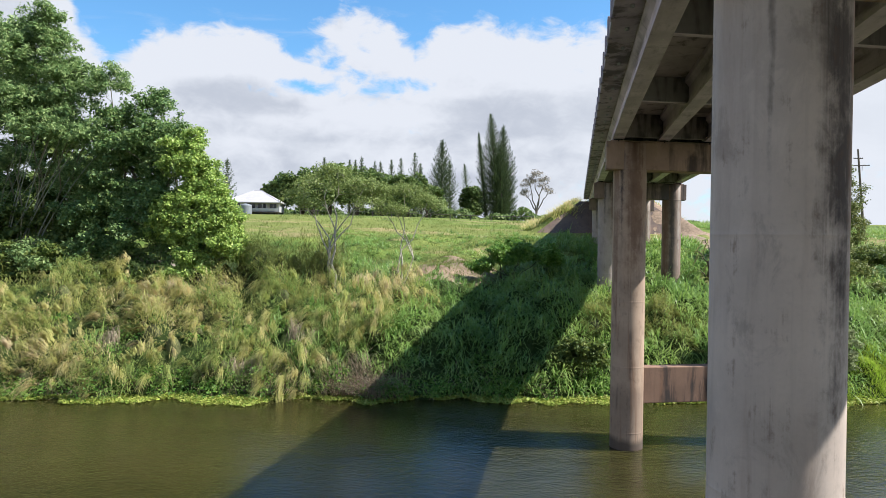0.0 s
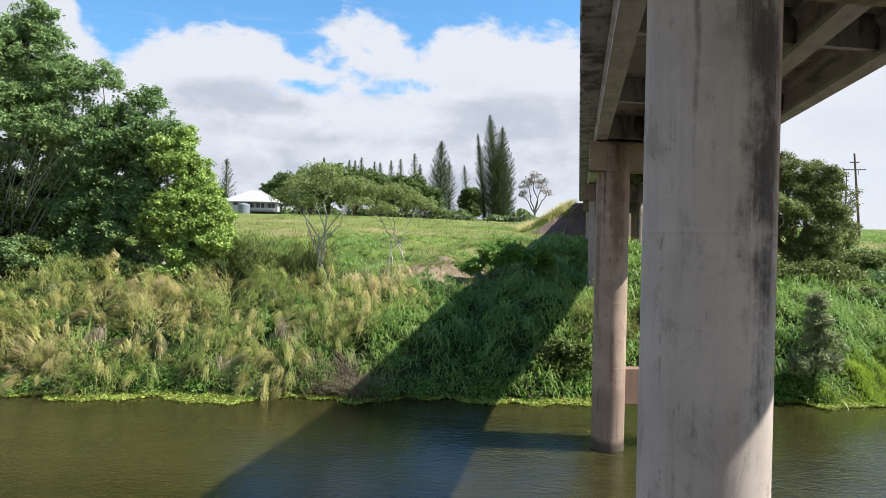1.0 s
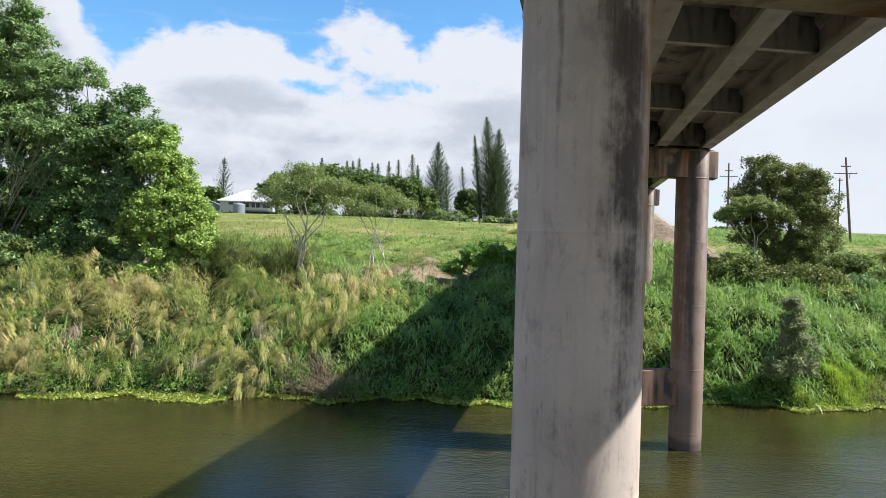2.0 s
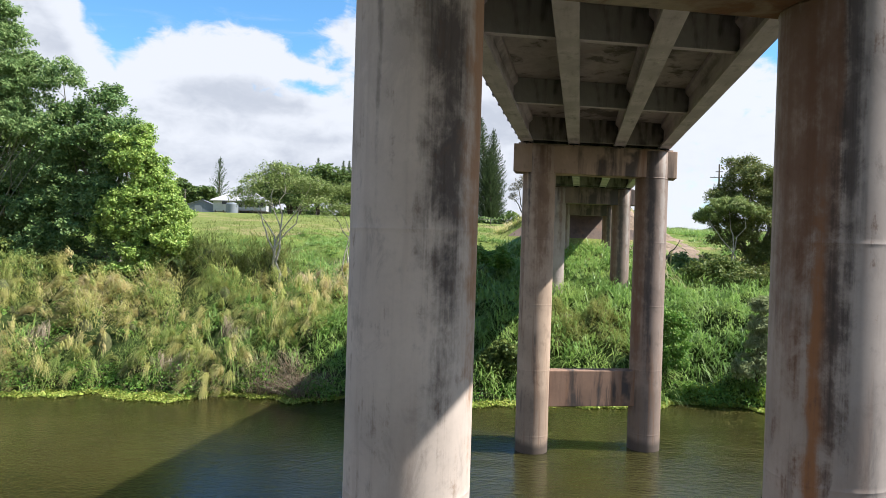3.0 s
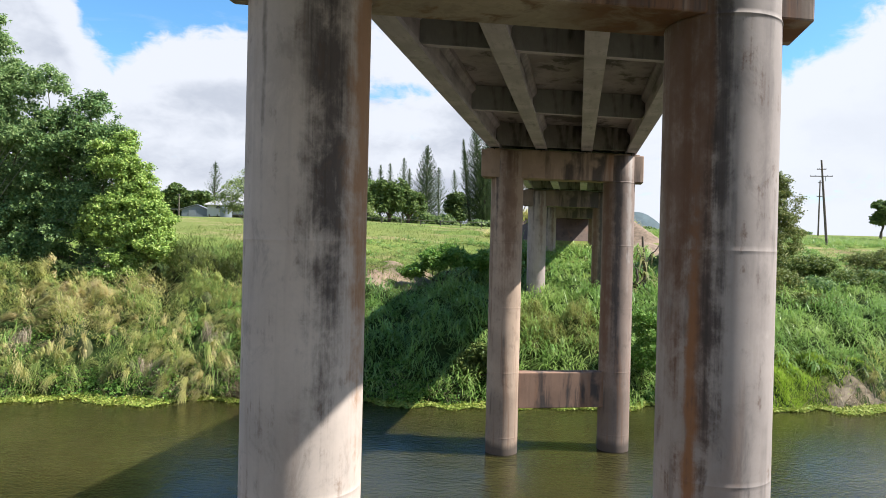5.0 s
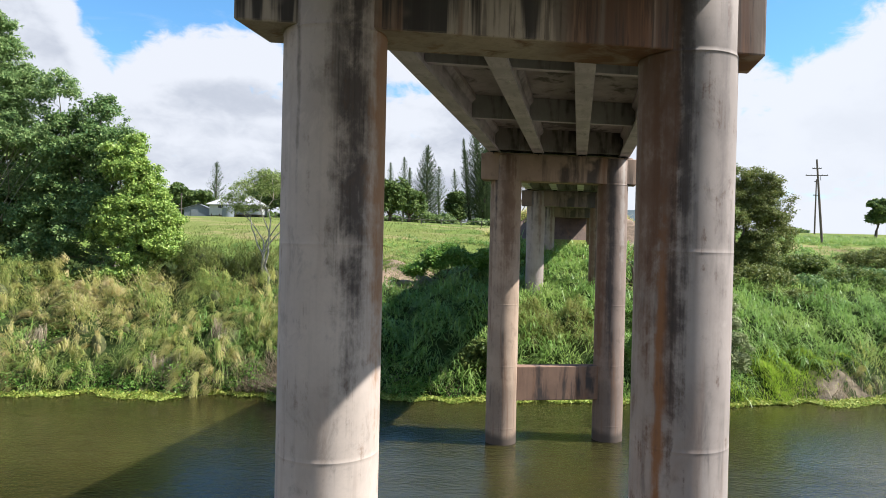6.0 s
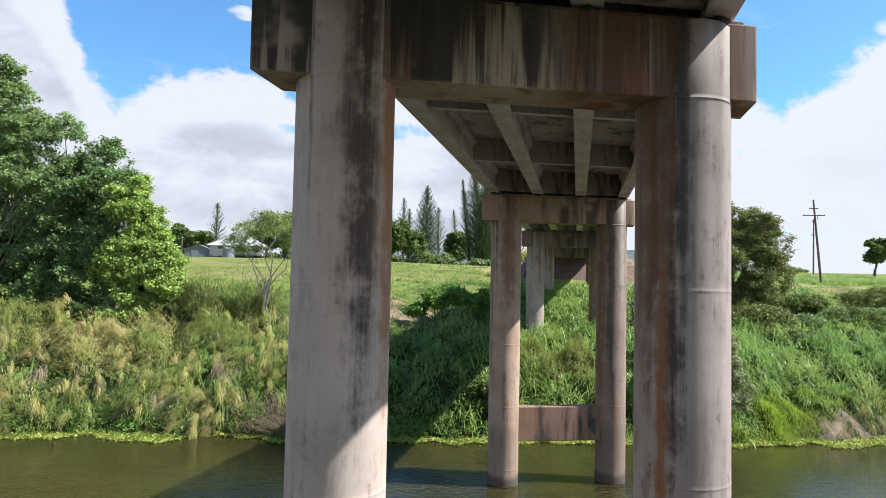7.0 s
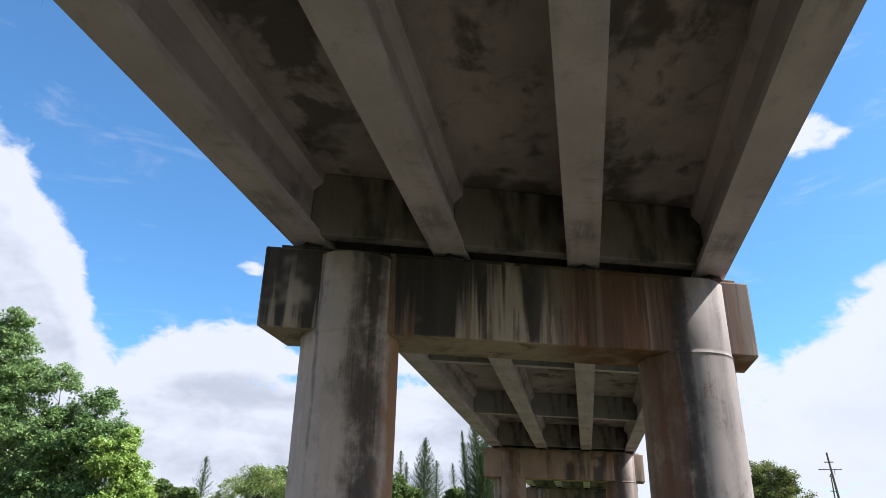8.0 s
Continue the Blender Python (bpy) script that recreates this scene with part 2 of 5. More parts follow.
def bark(name, base):
    m, nt, b = start(name)
    o = coords(nt)
    n = tex_noise(nt, stretch(nt, o, (9, 9, 1.6)), 1.0, 6, 0.7, 0.5)
    nt.links.new(blend(nt, remap(nt, n, 0.35, 0.65), tuple(c * 0.55 for c in base), tuple(c * 1.25 for c in base)), b.inputs["Base Color"])
    b.inputs["Roughness"].default_value = 0.9
    bump(nt, b, n, 0.6, 0.03)
    return m


def soil():
    m, nt, b = start("ground")
    o = coords(nt)
    s = nt.nodes.new("ShaderNodeSeparateXYZ")
    nt.links.new(o, s.inputs[0])
    fine = tex_noise(nt, o, 3.0, 8, 0.7)
    mid = tex_noise(nt, stretch(nt, o, (1.0, 0.35, 1.0)), 0.28, 5, 0.6)
    wide = tex_noise(nt, stretch(nt, o, (0.6, 1.6, 1.0)), 0.05, 4)
    grass = blend(nt, remap(nt, mid, 0.3, 0.7), (0.085, 0.145, 0.028), (0.225, 0.275, 0.06))
    grass = blend(nt, remap(nt, wide, 0.38, 0.6, 0.0, 0.75), grass, (0.22, 0.225, 0.065))
    grass = blend(nt, remap(nt, fine, 0.4, 0.7, 0.0, 0.65), grass, (0.07, 0.12, 0.022))
    straw = remap(nt, tex_noise(nt, stretch(nt, o, (0.5, 1.3, 1)), 0.16, 6, 0.65), 0.52, 0.64, 0.0, 0.75)
    grass = blend(nt, straw, grass, (0.34, 0.26, 0.13))
    bare = remap(nt, tex_noise(nt, stretch(nt, o, (0.35, 1.0, 1)), 0.12, 7, 0.7, 0.5), 0.63, 0.70, 0.0, 0.8)
    grass = blend(nt, bare, grass, (0.19, 0.125, 0.075))
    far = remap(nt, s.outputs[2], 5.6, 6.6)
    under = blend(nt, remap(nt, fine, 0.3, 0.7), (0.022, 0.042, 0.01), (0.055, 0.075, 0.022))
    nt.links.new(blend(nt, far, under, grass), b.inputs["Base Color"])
    b.inputs["Roughness"].default_value = 0.95
    b.inputs["Specular IOR Level"].default_value = 0.1
    bump(nt, b, calc(nt, "ADD", fine, mid), 0.9, 0.25)
    return m


def river():
    m, nt, b = start("water")
    o = coords(nt)
    murk = tex_noise(nt, stretch(nt, o, (0.5, 1.0, 1)), 0.12, 4)
    nt.links.new(blend(nt, remap(nt, murk, 0.35, 0.65), (0.027, 0.024, 0.0066), (0.039, 0.0345, 0.010)), b.inputs["Base Color"])
    b.inputs["Roughness"].default_value = 0.13
    b.inputs["IOR"].default_value = 1.35
    b.inputs["Subsurface Weight"].default_value = 1.0
    b.inputs["Subsurface Radius"].default_value = (1.0, 1.0, 0.7)
    b.inputs["Subsurface Scale"].default_value = 1.5
    calm = remap(nt, tex_noise(nt, stretch(nt, o, (0.4, 1, 1)), 0.11, 3), 0.44, 0.62, 0.4, 1.0)
    rip = calc(nt, "ADD", tex_noise(nt, stretch(nt, o, (1, 1.4, 1)), 4.2, 3.0, 0.6, 0.6), calc(nt, "MULTIPLY", tex_noise(nt, stretch(nt, o, (1, 1.5, 1)), 0.55, 2), 0.8))
    bump(nt, b, calc(nt, "MULTIPLY", rip, calm), 1.0, 0.036)
    return m


M_COL_A = concrete("column_concrete_a", (0.54, 0.45, 0.385), 0.18, 0.2, ((-47, 17, "dark", 0.95, 4.6), (-66, 11, "dark", 0.6, 6.0), (-3, 24, "tan", 1.0, 4.5), (-112, 3.0, "dark", 0.6, 7.0)), reach=(4.0, 4.0, 0.35), cut=(0.56, 0.72, 0.45, 0.62))
# B's dark band at -97: drip streak plus painted shade beside its sunlit side
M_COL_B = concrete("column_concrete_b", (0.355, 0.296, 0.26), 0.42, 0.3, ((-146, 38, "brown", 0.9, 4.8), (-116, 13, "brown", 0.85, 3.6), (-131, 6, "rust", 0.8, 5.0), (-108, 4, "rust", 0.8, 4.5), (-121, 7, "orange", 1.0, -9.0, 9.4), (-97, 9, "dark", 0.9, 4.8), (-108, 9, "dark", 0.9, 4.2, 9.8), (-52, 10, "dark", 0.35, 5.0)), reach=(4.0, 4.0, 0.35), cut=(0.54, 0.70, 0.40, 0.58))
M_COL_E = concrete("column_concrete_e", (0.375, 0.305, 0.275), 0.7, 0.2, ((-110, 8, "dark", 0.8, 7.5), (-60, 12, "rust", 0.6, 6.0)), cut=(0.54, 0.70, 0.42, 0.6))
M_COL_C = concrete("column_concrete_c", (0.42, 0.305, 0.22), 0.6, 0.6, ((-122, 8, "dark", 0.9, 6.5), (-75, 30, "rust", 0.7, 4.5), (-150, 16, "rust", 0.6, 3.0)), cut=(0.52, 0.68, 0.4, 0.6))
M_COL_D = concrete("column_concrete_d", (0.26, 0.19, 0.15), 0.7, 0.65, ((-140, 30, "rust", 0.85, 1.0), (-95, 14, "dark", 0.8, 1.5), (-50, 12, "pale", 0.5, 5.0)), cut=(0.52, 0.68, 0.4, 0.6))
M_CAP = concrete("cap_concrete", (0.44, 0.36, 0.285), 0.95, 0.9, reach=(3.0, 3.0, 0.10), cut=(0.43, 0.53, 0.20, 0.38), runs=True)
M_CAP_FAR = concrete("cap_concrete_rusty", (0.40, 0.275, 0.195), 0.85, 0.95, reach=(1.25, 1.25, 0.14), cut=(0.46, 0.62, 0.36, 0.52))
# far caps: stained, and darkened overall to paint in shade below the deck
M_CAP_SHADED = concrete("cap_concrete_stained_shaded", (0.25, 0.175, 0.145), 0.9, 0.8, reach=(1.0, 1.0, 0.14), cut=(0.40, 0.58, 0.30, 0.5))
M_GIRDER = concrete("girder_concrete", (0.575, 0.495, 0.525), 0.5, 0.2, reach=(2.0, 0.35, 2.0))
M_CROSS = concrete("cross_girder_concrete", (0.37, 0.36, 0.35), 0.75, 0.15, reach=(2.4, 2.4, 0.5), cut=(0.44, 0.62, 0.34, 0.55))
M_DECK = concrete("deck_concrete", (0.45, 0.385, 0.40), 0.7, 0.3, reach=(1.3, 0.9, 1.0), cut=(0.48, 0.58, 0.36, 0.52))
M_DIAPH = concrete("diaphragm_concrete", (0.31, 0.275, 0.255), 0.85, 0.3, reach=(2.4, 2.4, 0.5), cut=(0.4, 0.6, 0.3, 0.5))
M_BEAM = concrete("beam_concrete", (0.25, 0.15, 0.10), 0.9, 0.8, reach=(2.5, 2.5, 0.4), cut=(0.46, 0.62, 0.34, 0.55))
M_PAVING = concrete("slope_concrete", (0.125, 0.085, 0.065), 0.5, 0.4, reach=(1.5, 0.6, 0.6))
M_ASPHALT = plain("asphalt", (0.05, 0.05, 0.052), 0.9, 0.3, 14)
M_PLUG = plain("mortar_plug", (0.62, 0.6, 0.56), 0.8, 0.1)
M_RUBBER = plain("rubber", (0.03, 0.03, 0.03), 0.8, 0.2)
M_STEEL = plain("galvanised_steel", (0.35, 0.35, 0.34), 0.5, 0.2, 8, 0.7)
M_GROUND = soil()
M_WATER = river()
M_DIRT = plain("red_dirt", (0.23, 0.16, 0.105), 0.95, 0.5, 3.0, relief=0.8)
M_DIRT_TAN = plain("tan_dirt", (0.2, 0.155, 0.1), 0.95, 0.5, 3.0, relief=0.8)
M_TUSSOCK = leafy("tussock_grass", ((0.0, (0.20, 0.295, 0.075)), (0.3, (0.40, 0.42, 0.125)), (0.55, (0.57, 0.51, 0.20)), (0.78, (0.65, 0.525, 0.29)), (1.0, (0.53, 0.43, 0.31))), (0.62, 0.55, 0.26), 0.45, 0.6, 0.1, 0.0, 0.9)
# matted thatch, its colour darkened to paint shade between the blades
M_THATCH_SHADE = plain("grass_thatch", (0.075, 0.08, 0.028), 0.95, 0.5, 5, relief=0.8)
M_REED = leafy("lush_grass", ((0.0, (0.115, 0.21, 0.05)), (0.4, (0.215, 0.345, 0.08)), (0.8, (0.37, 0.465, 0.125)), (1.0, (0.49, 0.48, 0.19))), (0.41, 0.49, 0.16), 0.42, 0.42, 0.4, 0.3, 0.6)
M_FIELD = leafy("field_grass", ((0.0, (0.12, 0.18, 0.045)), (0.5, (0.21, 0.26, 0.07)), (1.0, (0.36, 0.34, 0.12))), (0.38, 0.35, 0.14), 0.4, 0.6, 0.15, 0.12, 0.5)
M_HERB = leafy("leafy_weeds", ((0.0, (0.09, 0.20, 0.03)), (0.6, (0.17, 0.31, 0.05)), (1.0, (0.28, 0.38, 0.08))), None, 0.38, 0.45, 0.3)
M_CANE = leafy("cane_leaves", ((0.0, (0.14, 0.20, 0.05)), (0.6, (0.26, 0.28, 0.09)), (1.0, (0.40, 0.33, 0.19))), (0.42, 0.36, 0.20), 0.35, 0.5, 0.2, 0.0, 0.7)
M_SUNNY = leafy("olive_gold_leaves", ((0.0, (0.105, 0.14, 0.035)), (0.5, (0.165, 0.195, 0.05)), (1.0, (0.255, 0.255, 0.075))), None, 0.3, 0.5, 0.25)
M_LIME = leafy("lime_grass", ((0.0, (0.26, 0.42, 0.04)), (0.6, (0.40, 0.52, 0.06)), (1.0, (0.52, 0.55, 0.15))), (0.42, 0.50, 0.08), 0.4, 0.55, 0.15, 0.0, 0.5)
M_WEED = leafy("water_weed", ((0.0, (0.19, 0.28, 0.045)), (0.6, (0.36, 0.41, 0.075)), (1.0, (0.50, 0.48, 0.14))), None, 0.3, 0.5, 0.2)
M_LEAF_DARK = leafy("dark_leaves", ((0.0, (0.08, 0.155, 0.05)), (0.5, (0.16, 0.255, 0.075)), (1.0, (0.31, 0.40, 0.14))), None, 0.33, 0.42, 0.35)
M_LEAF_LIGHT = leafy("light_leaves", ((0.0, (0.16, 0.27, 0.055)), (0.5, (0.32, 0.44, 0.09)), (1.0, (0.50, 0.58, 0.16))), None, 0.30, 0.45, 0.3)
M_BAMBOO = leafy("bamboo_leaves", ((0.0, (0.13, 0.22, 0.075)), (0.5, (0.23, 0.33, 0.12)), (1.0, (0.42, 0.51, 0.21))), None, 0.36, 0.5, 0.15)
M_FEATHER = leafy("feathery_leaves", ((0.0, (0.17, 0.235, 0.065)), (0.5, (0.25, 0.31, 0.09)), (1.0, (0.35, 0.39, 0.14))), None, 0.3, 0.5, 0.2)
M_OLIVE = leafy("olive_leaves", ((0.0, (0.075, 0.12, 0.028)), (0.5, (0.13, 0.18, 0.04)), (1.0, (0.23, 0.26, 0.065))), None, 0.35, 0.5, 0.25)
M_PINE = leafy("pine_needles", ((0.0, (0.06, 0.09, 0.045)), (0.5, (0.09, 0.125, 0.06)), (1.0, (0.14, 0.18, 0.085))), None, 0.25, 0.6, 0.2)
M_GREYGREEN = leafy("grey_green_needles", ((0.0, (0.19, 0.23, 0.10)), (0.5, (0.29, 0.33, 0.15)), (1.0, (0.40, 0.42, 0.22))), None, 0.3, 0.6, 0.15)
M_SCRUB = leafy("olive_scrub", ((0.0, (0.17, 0.21, 0.05)), (0.5, (0.27, 0.29, 0.08)), (1.0, (0.38, 0.34, 0.14))), (0.34, 0.33, 0.12), 0.4, 0.6, 0.1, 0.0, 0.6)
M_FAR = leafy("far_leaves", ((0.0, (0.075, 0.125, 0.035)), (0.5, (0.12, 0.18, 0.045)), (1.0, (0.20, 0.25, 0.07))), None, 0.3, 0.5, 0.25)
M_TWIG = leafy("dry_twigs", ((0.0, (0.20, 0.175, 0.14)), (1.0, (0.42, 0.37, 0.31))), None, 0.1, 0.8, 0.1)
M_DEAD = leafy("dead_stems", ((0.0, (0.20, 0.15, 0.105)), (0.6, (0.34, 0.265, 0.18)), (1.0, (0.46, 0.385, 0.27))), None, 0.15, 0.8, 0.1)
M_BARK = bark("grey_bark", (0.20, 0.17, 0.13))
M_BARK_PALE = bark("pale_bark", (0.46, 0.41, 0.33))
M_BARK_DARK = bark("dark_bark", (0.09, 0.07, 0.05))
M_CULM = plain("bamboo_culm", (0.16, 0.15, 0.07), 0.5, 0.35, 5)
M_CULM_PALE = plain("weathered_culm", (0.26, 0.26, 0.19), 0.5, 0.4, 4)
M_POLE = bark("pole_timber", (0.15, 0.12, 0.10))
M_WALL = plain("white_weatherboard", (0.42, 0.42, 0.43), 0.7, 0.06, 2)
M_ROOF = plain("white_metal_roof", (0.47, 0.44, 0.45), 0.45, 0.10, 1.5)
M_SHED = plain("grey_metal_sheet", (0.16, 0.18, 0.21), 0.5, 0.15, 2)
M_TANK = plain("grey_tank", (0.2, 0.215, 0.235), 0.6, 0.12, 3)
M_GLASS = plain("dark_glass", (0.02, 0.025, 0.03), 0.1, 0.1)
M_TIMBER = plain("grey_timber", (0.12, 0.10, 0.085), 0.9, 0.3, 9)
M_HILL = plain("hill_forest", (0.075, 0.10, 0.105), 0.95, 0.25, 0.05)


# ---- mesh helpers ----
rng = np.random.default_rng(7)


def mesh_from(name, verts, faces, material, smooth=False, uvs=None):
    me = bpy.data.meshes.new(name)
    verts = np.asarray(verts, dtype=np.float64)
    if isinstance(faces, np.ndarray):
        n, k = faces.shape
        me.vertices.add(len(verts))
        me.vertices.foreach_set("co", verts.ravel())
        me.loops.add(n * k)
        me.loops.foreach_set("vertex_index", faces.ravel().astype(np.int32))
        me.polygons.add(n)
        me.polygons.foreach_set("loop_start", np.arange(0, n * k, k, dtype=np.int32))
        me.polygons.foreach_set("loop_total", np.full(n, k, dtype=np.int32))
        me.update(calc_edges=True)
        if uvs is not None:
            layer = me.uv_layers.new(name="along")
            layer.data.foreach_set("uv", np.asarray(uvs)[faces.ravel()].ravel())
    else:
        me.from_pydata([tuple(v) for v in verts], [], faces)
        me.update()
    me.materials.append(material)
    if smooth:
        me.polygons.foreach_set("use_smooth", np.ones(len(me.polygons), dtype=bool))
    return me


def put(name, me, parent=None, at=(0, 0, 0), label="", category="", group="", kind=""):
    ob = new(name, me)
    ob.location = at
    if parent is not None:
        ob.parent = parent
    return tagged(ob, label, category, group, kind)


def part(name, bm, material, parent, label="", at=(0, 0, 0), smooth=False):
    me = bpy.data.meshes.new(name)
    bm.to_mesh(me)
    bm.free()
    me.materials.append(material)
    if smooth:
        me.polygons.foreach_set("use_smooth", np.ones(len(me.polygons), dtype=bool))
    return put(name, me, parent, at, label)


def box_bm(lo, hi, bevel=0.0, shear=0.0):
    """A block between two corners; shear moves y by x times it."""
    bm = bmesh.new()
    bmesh.ops.create_cube(bm, size=1.0)
    for v in bm.verts:
        v.co = Vector([lo[i] + (v.co[i] + 0.5) * (hi[i] - lo[i]) for i in range(3)])
        v.co.y += shear * v.co.x
    if bevel:
        bmesh.ops.bevel(bm, geom=bm.edges[:], offset=bevel, segments=2, affect="EDGES", profile=0.5)
    return bm


def lathe(profile, seg=40):
    """Verts and quads of a body turned round z; profile: (radius, height) from below."""
    a = np.linspace(0, 2 * np.pi, seg, endpoint=False)
    p = np.array(profile)
    v = np.stack([np.outer(p[:, 0], np.cos(a)), np.outer(p[:, 0], np.sin(a)), np.repeat(p[:, 1:2], seg, 1)], -1).reshape(-1, 3)
    i, j = np.meshgrid(np.arange(len(p) - 1), np.arange(seg), indexing="ij")
    f = np.stack([i * seg + j, i * seg + (j + 1) % seg, (i + 1) * seg + (j + 1) % seg, (i + 1) * seg + j], -1).reshape(-1, 4)
    return v, f


def tubes(paths, sides=6):
    """Verts and quads of tapered tubes; each path: list of (point, radius)."""
    vs, fs, base = [], [], 0
    ring = np.linspace(0, 2 * np.pi, sides, endpoint=False)
    for path in paths:
        pts = np.array([p for p, _ in path], dtype=float)
        rad = np.array([r for _, r in path], dtype=float)
        tan = np.gradient(pts, axis=0)
        tan /= np.linalg.norm(tan, axis=1)[:, None] + 1e-9
        ref = np.array([1.0, 0.2, 0.1]) if abs(tan[0, 2]) > 0.7 else np.array([0.0, 0.1, 1.0])
        u = np.cross(tan, ref)
        u /= np.linalg.norm(u, axis=1)[:, None]
        w = np.cross(tan, u)
        v = pts[:, None] + rad[:, None, None] * (np.cos(ring)[None, :, None] * u[:, None] + np.sin(ring)[None, :, None] * w[:, None])
        n = len(pts)
        vs.append(v.reshape(-1, 3))
        i, j = np.meshgrid(np.arange(n - 1), np.arange(sides), indexing="ij")
        fs.append(base + np.stack([i * sides + j, i * sides + (j + 1) % sides, (i + 1) * sides + (j + 1) % sides, (i + 1) * sides + j], -1).reshape(-1, 4))
        base += n * sides
    return np.concatenate(vs), np.concatenate(fs)


def bend(a, b, r0, r1, n=5, sag=0.12, r=rng):
    """A crooked path from a to b."""
    a, b = np.array(a, float), np.array(b, float)
    size = np.linalg.norm(b - a)
    kink = r.normal(0, sag * size * 0.35, (n + 1, 3))
    kink[0] = kink[-1] = 0
    t = np.linspace(0, 1, n + 1)
    return [(a + (b - a) * s + k, r0 + (r1 - r0) * s) for s, k in zip(t, kink)]


def leaves(centres, out, size, long=1.8, up=0.5, r=rng):
    """Folded four-cornered leaves at the centres, roughly facing out."""
    n = len(centres)
    nor = out * 0.6 + np.array([0, 0, up]) + r.normal(0, 0.55, (n, 3))
    nor /= np.linalg.norm(nor, axis=1)[:, None] + 1e-9
    ax = np.cross(nor, r.normal(0, 1, (n, 3)))
    ax /= np.linalg.norm(ax, axis=1)[:, None] + 1e-9
    side = np.cross(nor, ax)
    s = size * r.uniform(0.6, 1.35, n)[:, None]
    L, Wd = ax * s * 0.5 * long / 1.4, side * s * 0.36
    fold = nor * s * 0.12
    v = np.stack([centres - L, centres + Wd + fold, centres + L, centres - Wd + fold], 1).reshape(-1, 3)
    k = np.arange(n)[:, None] * 4
    f = np.concatenate([k + [0, 1, 2], k + [0, 2, 3]], 0)
    return v, f


def blades(base, h, yaw, lean, droop, width, rows=4, tag=None):
    """Curved grass blades; returns verts, quads and the coordinate along the blade."""
    n = len(base)
    s = np.linspace(0, 1, rows)
    d = np.stack([np.cos(yaw), np.sin(yaw), np.zeros(n)], -1)
    q = np.stack([-np.sin(yaw), np.cos(yaw), np.zeros(n)], -1)
    outw = (lean[:, None] * s + droop[:, None] * s ** 2) * h[:, None]
    rise = (s - 0.62 * droop[:, None] * s ** 2.4) * h[:, None]
    mid = base[:, None] + d[:, None] * outw[..., None]
    mid[..., 2] += rise
    w = width[:, None] * (1.02 - s ** 1.6)
    v = np.stack([mid - q[:, None] * w[..., None], mid + q[:, None] * w[..., None]], 2).reshape(-1, 3)
    k = np.arange(n)[:, None, None] * rows * 2
    i = np.arange(rows - 1)[None, :, None] * 2
    f = (k + i + np.array([0, 1, 3, 2])[None, None]).reshape(-1, 4)
    uv = np.stack([np.repeat(tag if tag is not None else np.full(n, 0.5), rows * 2), np.repeat(np.tile(s, n), 2)], -1)
    return v, f, uv


def blades3(base, way, h, fall, width, rows=4, tag=None):
    """Blades that set out along way and bend down under their own weight."""
    n = len(base)
    s = np.linspace(0, 1, rows)
    q = np.cross(way, np.array([0.03, 0.02, 1.0]))
    q /= np.linalg.norm(q, axis=1)[:, None] + 1e-6
    mid = base[:, None] + way[:, None] * (h[:, None] * s)[..., None]
    mid[..., 2] -= (h * fall)[:, None] * s ** 2.2
    w = width[:, None] * (1.02 - s ** 1.6)
    v = np.stack([mid - q[:, None] * w[..., None], mid + q[:, None] * w[..., None]], 2).reshape(-1, 3)
    k = np.arange(n)[:, None, None] * rows * 2
    i = np.arange(rows - 1)[None, :, None] * 2
    f = (k + i + np.array([0, 1, 3, 2])[None, None]).reshape(-1, 4)
    uv = np.stack([np.repeat(tag if tag is not None else np.full(n, 0.5), rows * 2), np.repeat(np.tile(s, n), 2)], -1)
    return v, f, uv


# ---- ground and water ----
SHORE_X = [-400, -60, -26, -21.5, -14, -10.4, -5.9, -0.6, 5, 10, 15, 21, 40, 80, 400]
SHORE_Y = [-10, 20, 27.9, 29.6, 31.6, 31.9, 33.1, 34.5, 36, 37.1, 37.5, 41, 47, 55, 90]
BANK_D = [-40, -12, -4, 0, 1.5, 4, 7, 11, 16, 26, 45, 68, 95, 140, 400, 3000]
BANK_Z = [-5, -4, -2, -0.05, 1.0, 2.5, 3.7, 4.6, 5.2, 6.6, 8.4, 10.4, 11.1, 11.3, 11.6, 11.8]
MID_X = 3.893
CREST_Y, CREST_Z = 85.0, 12.45


def shore(x):
    return np.interp(x, SHORE_X, SHORE_Y) + 0.35 * np.sin(x * 0.9) + 0.25 * np.sin(x * 2.3 + 1)


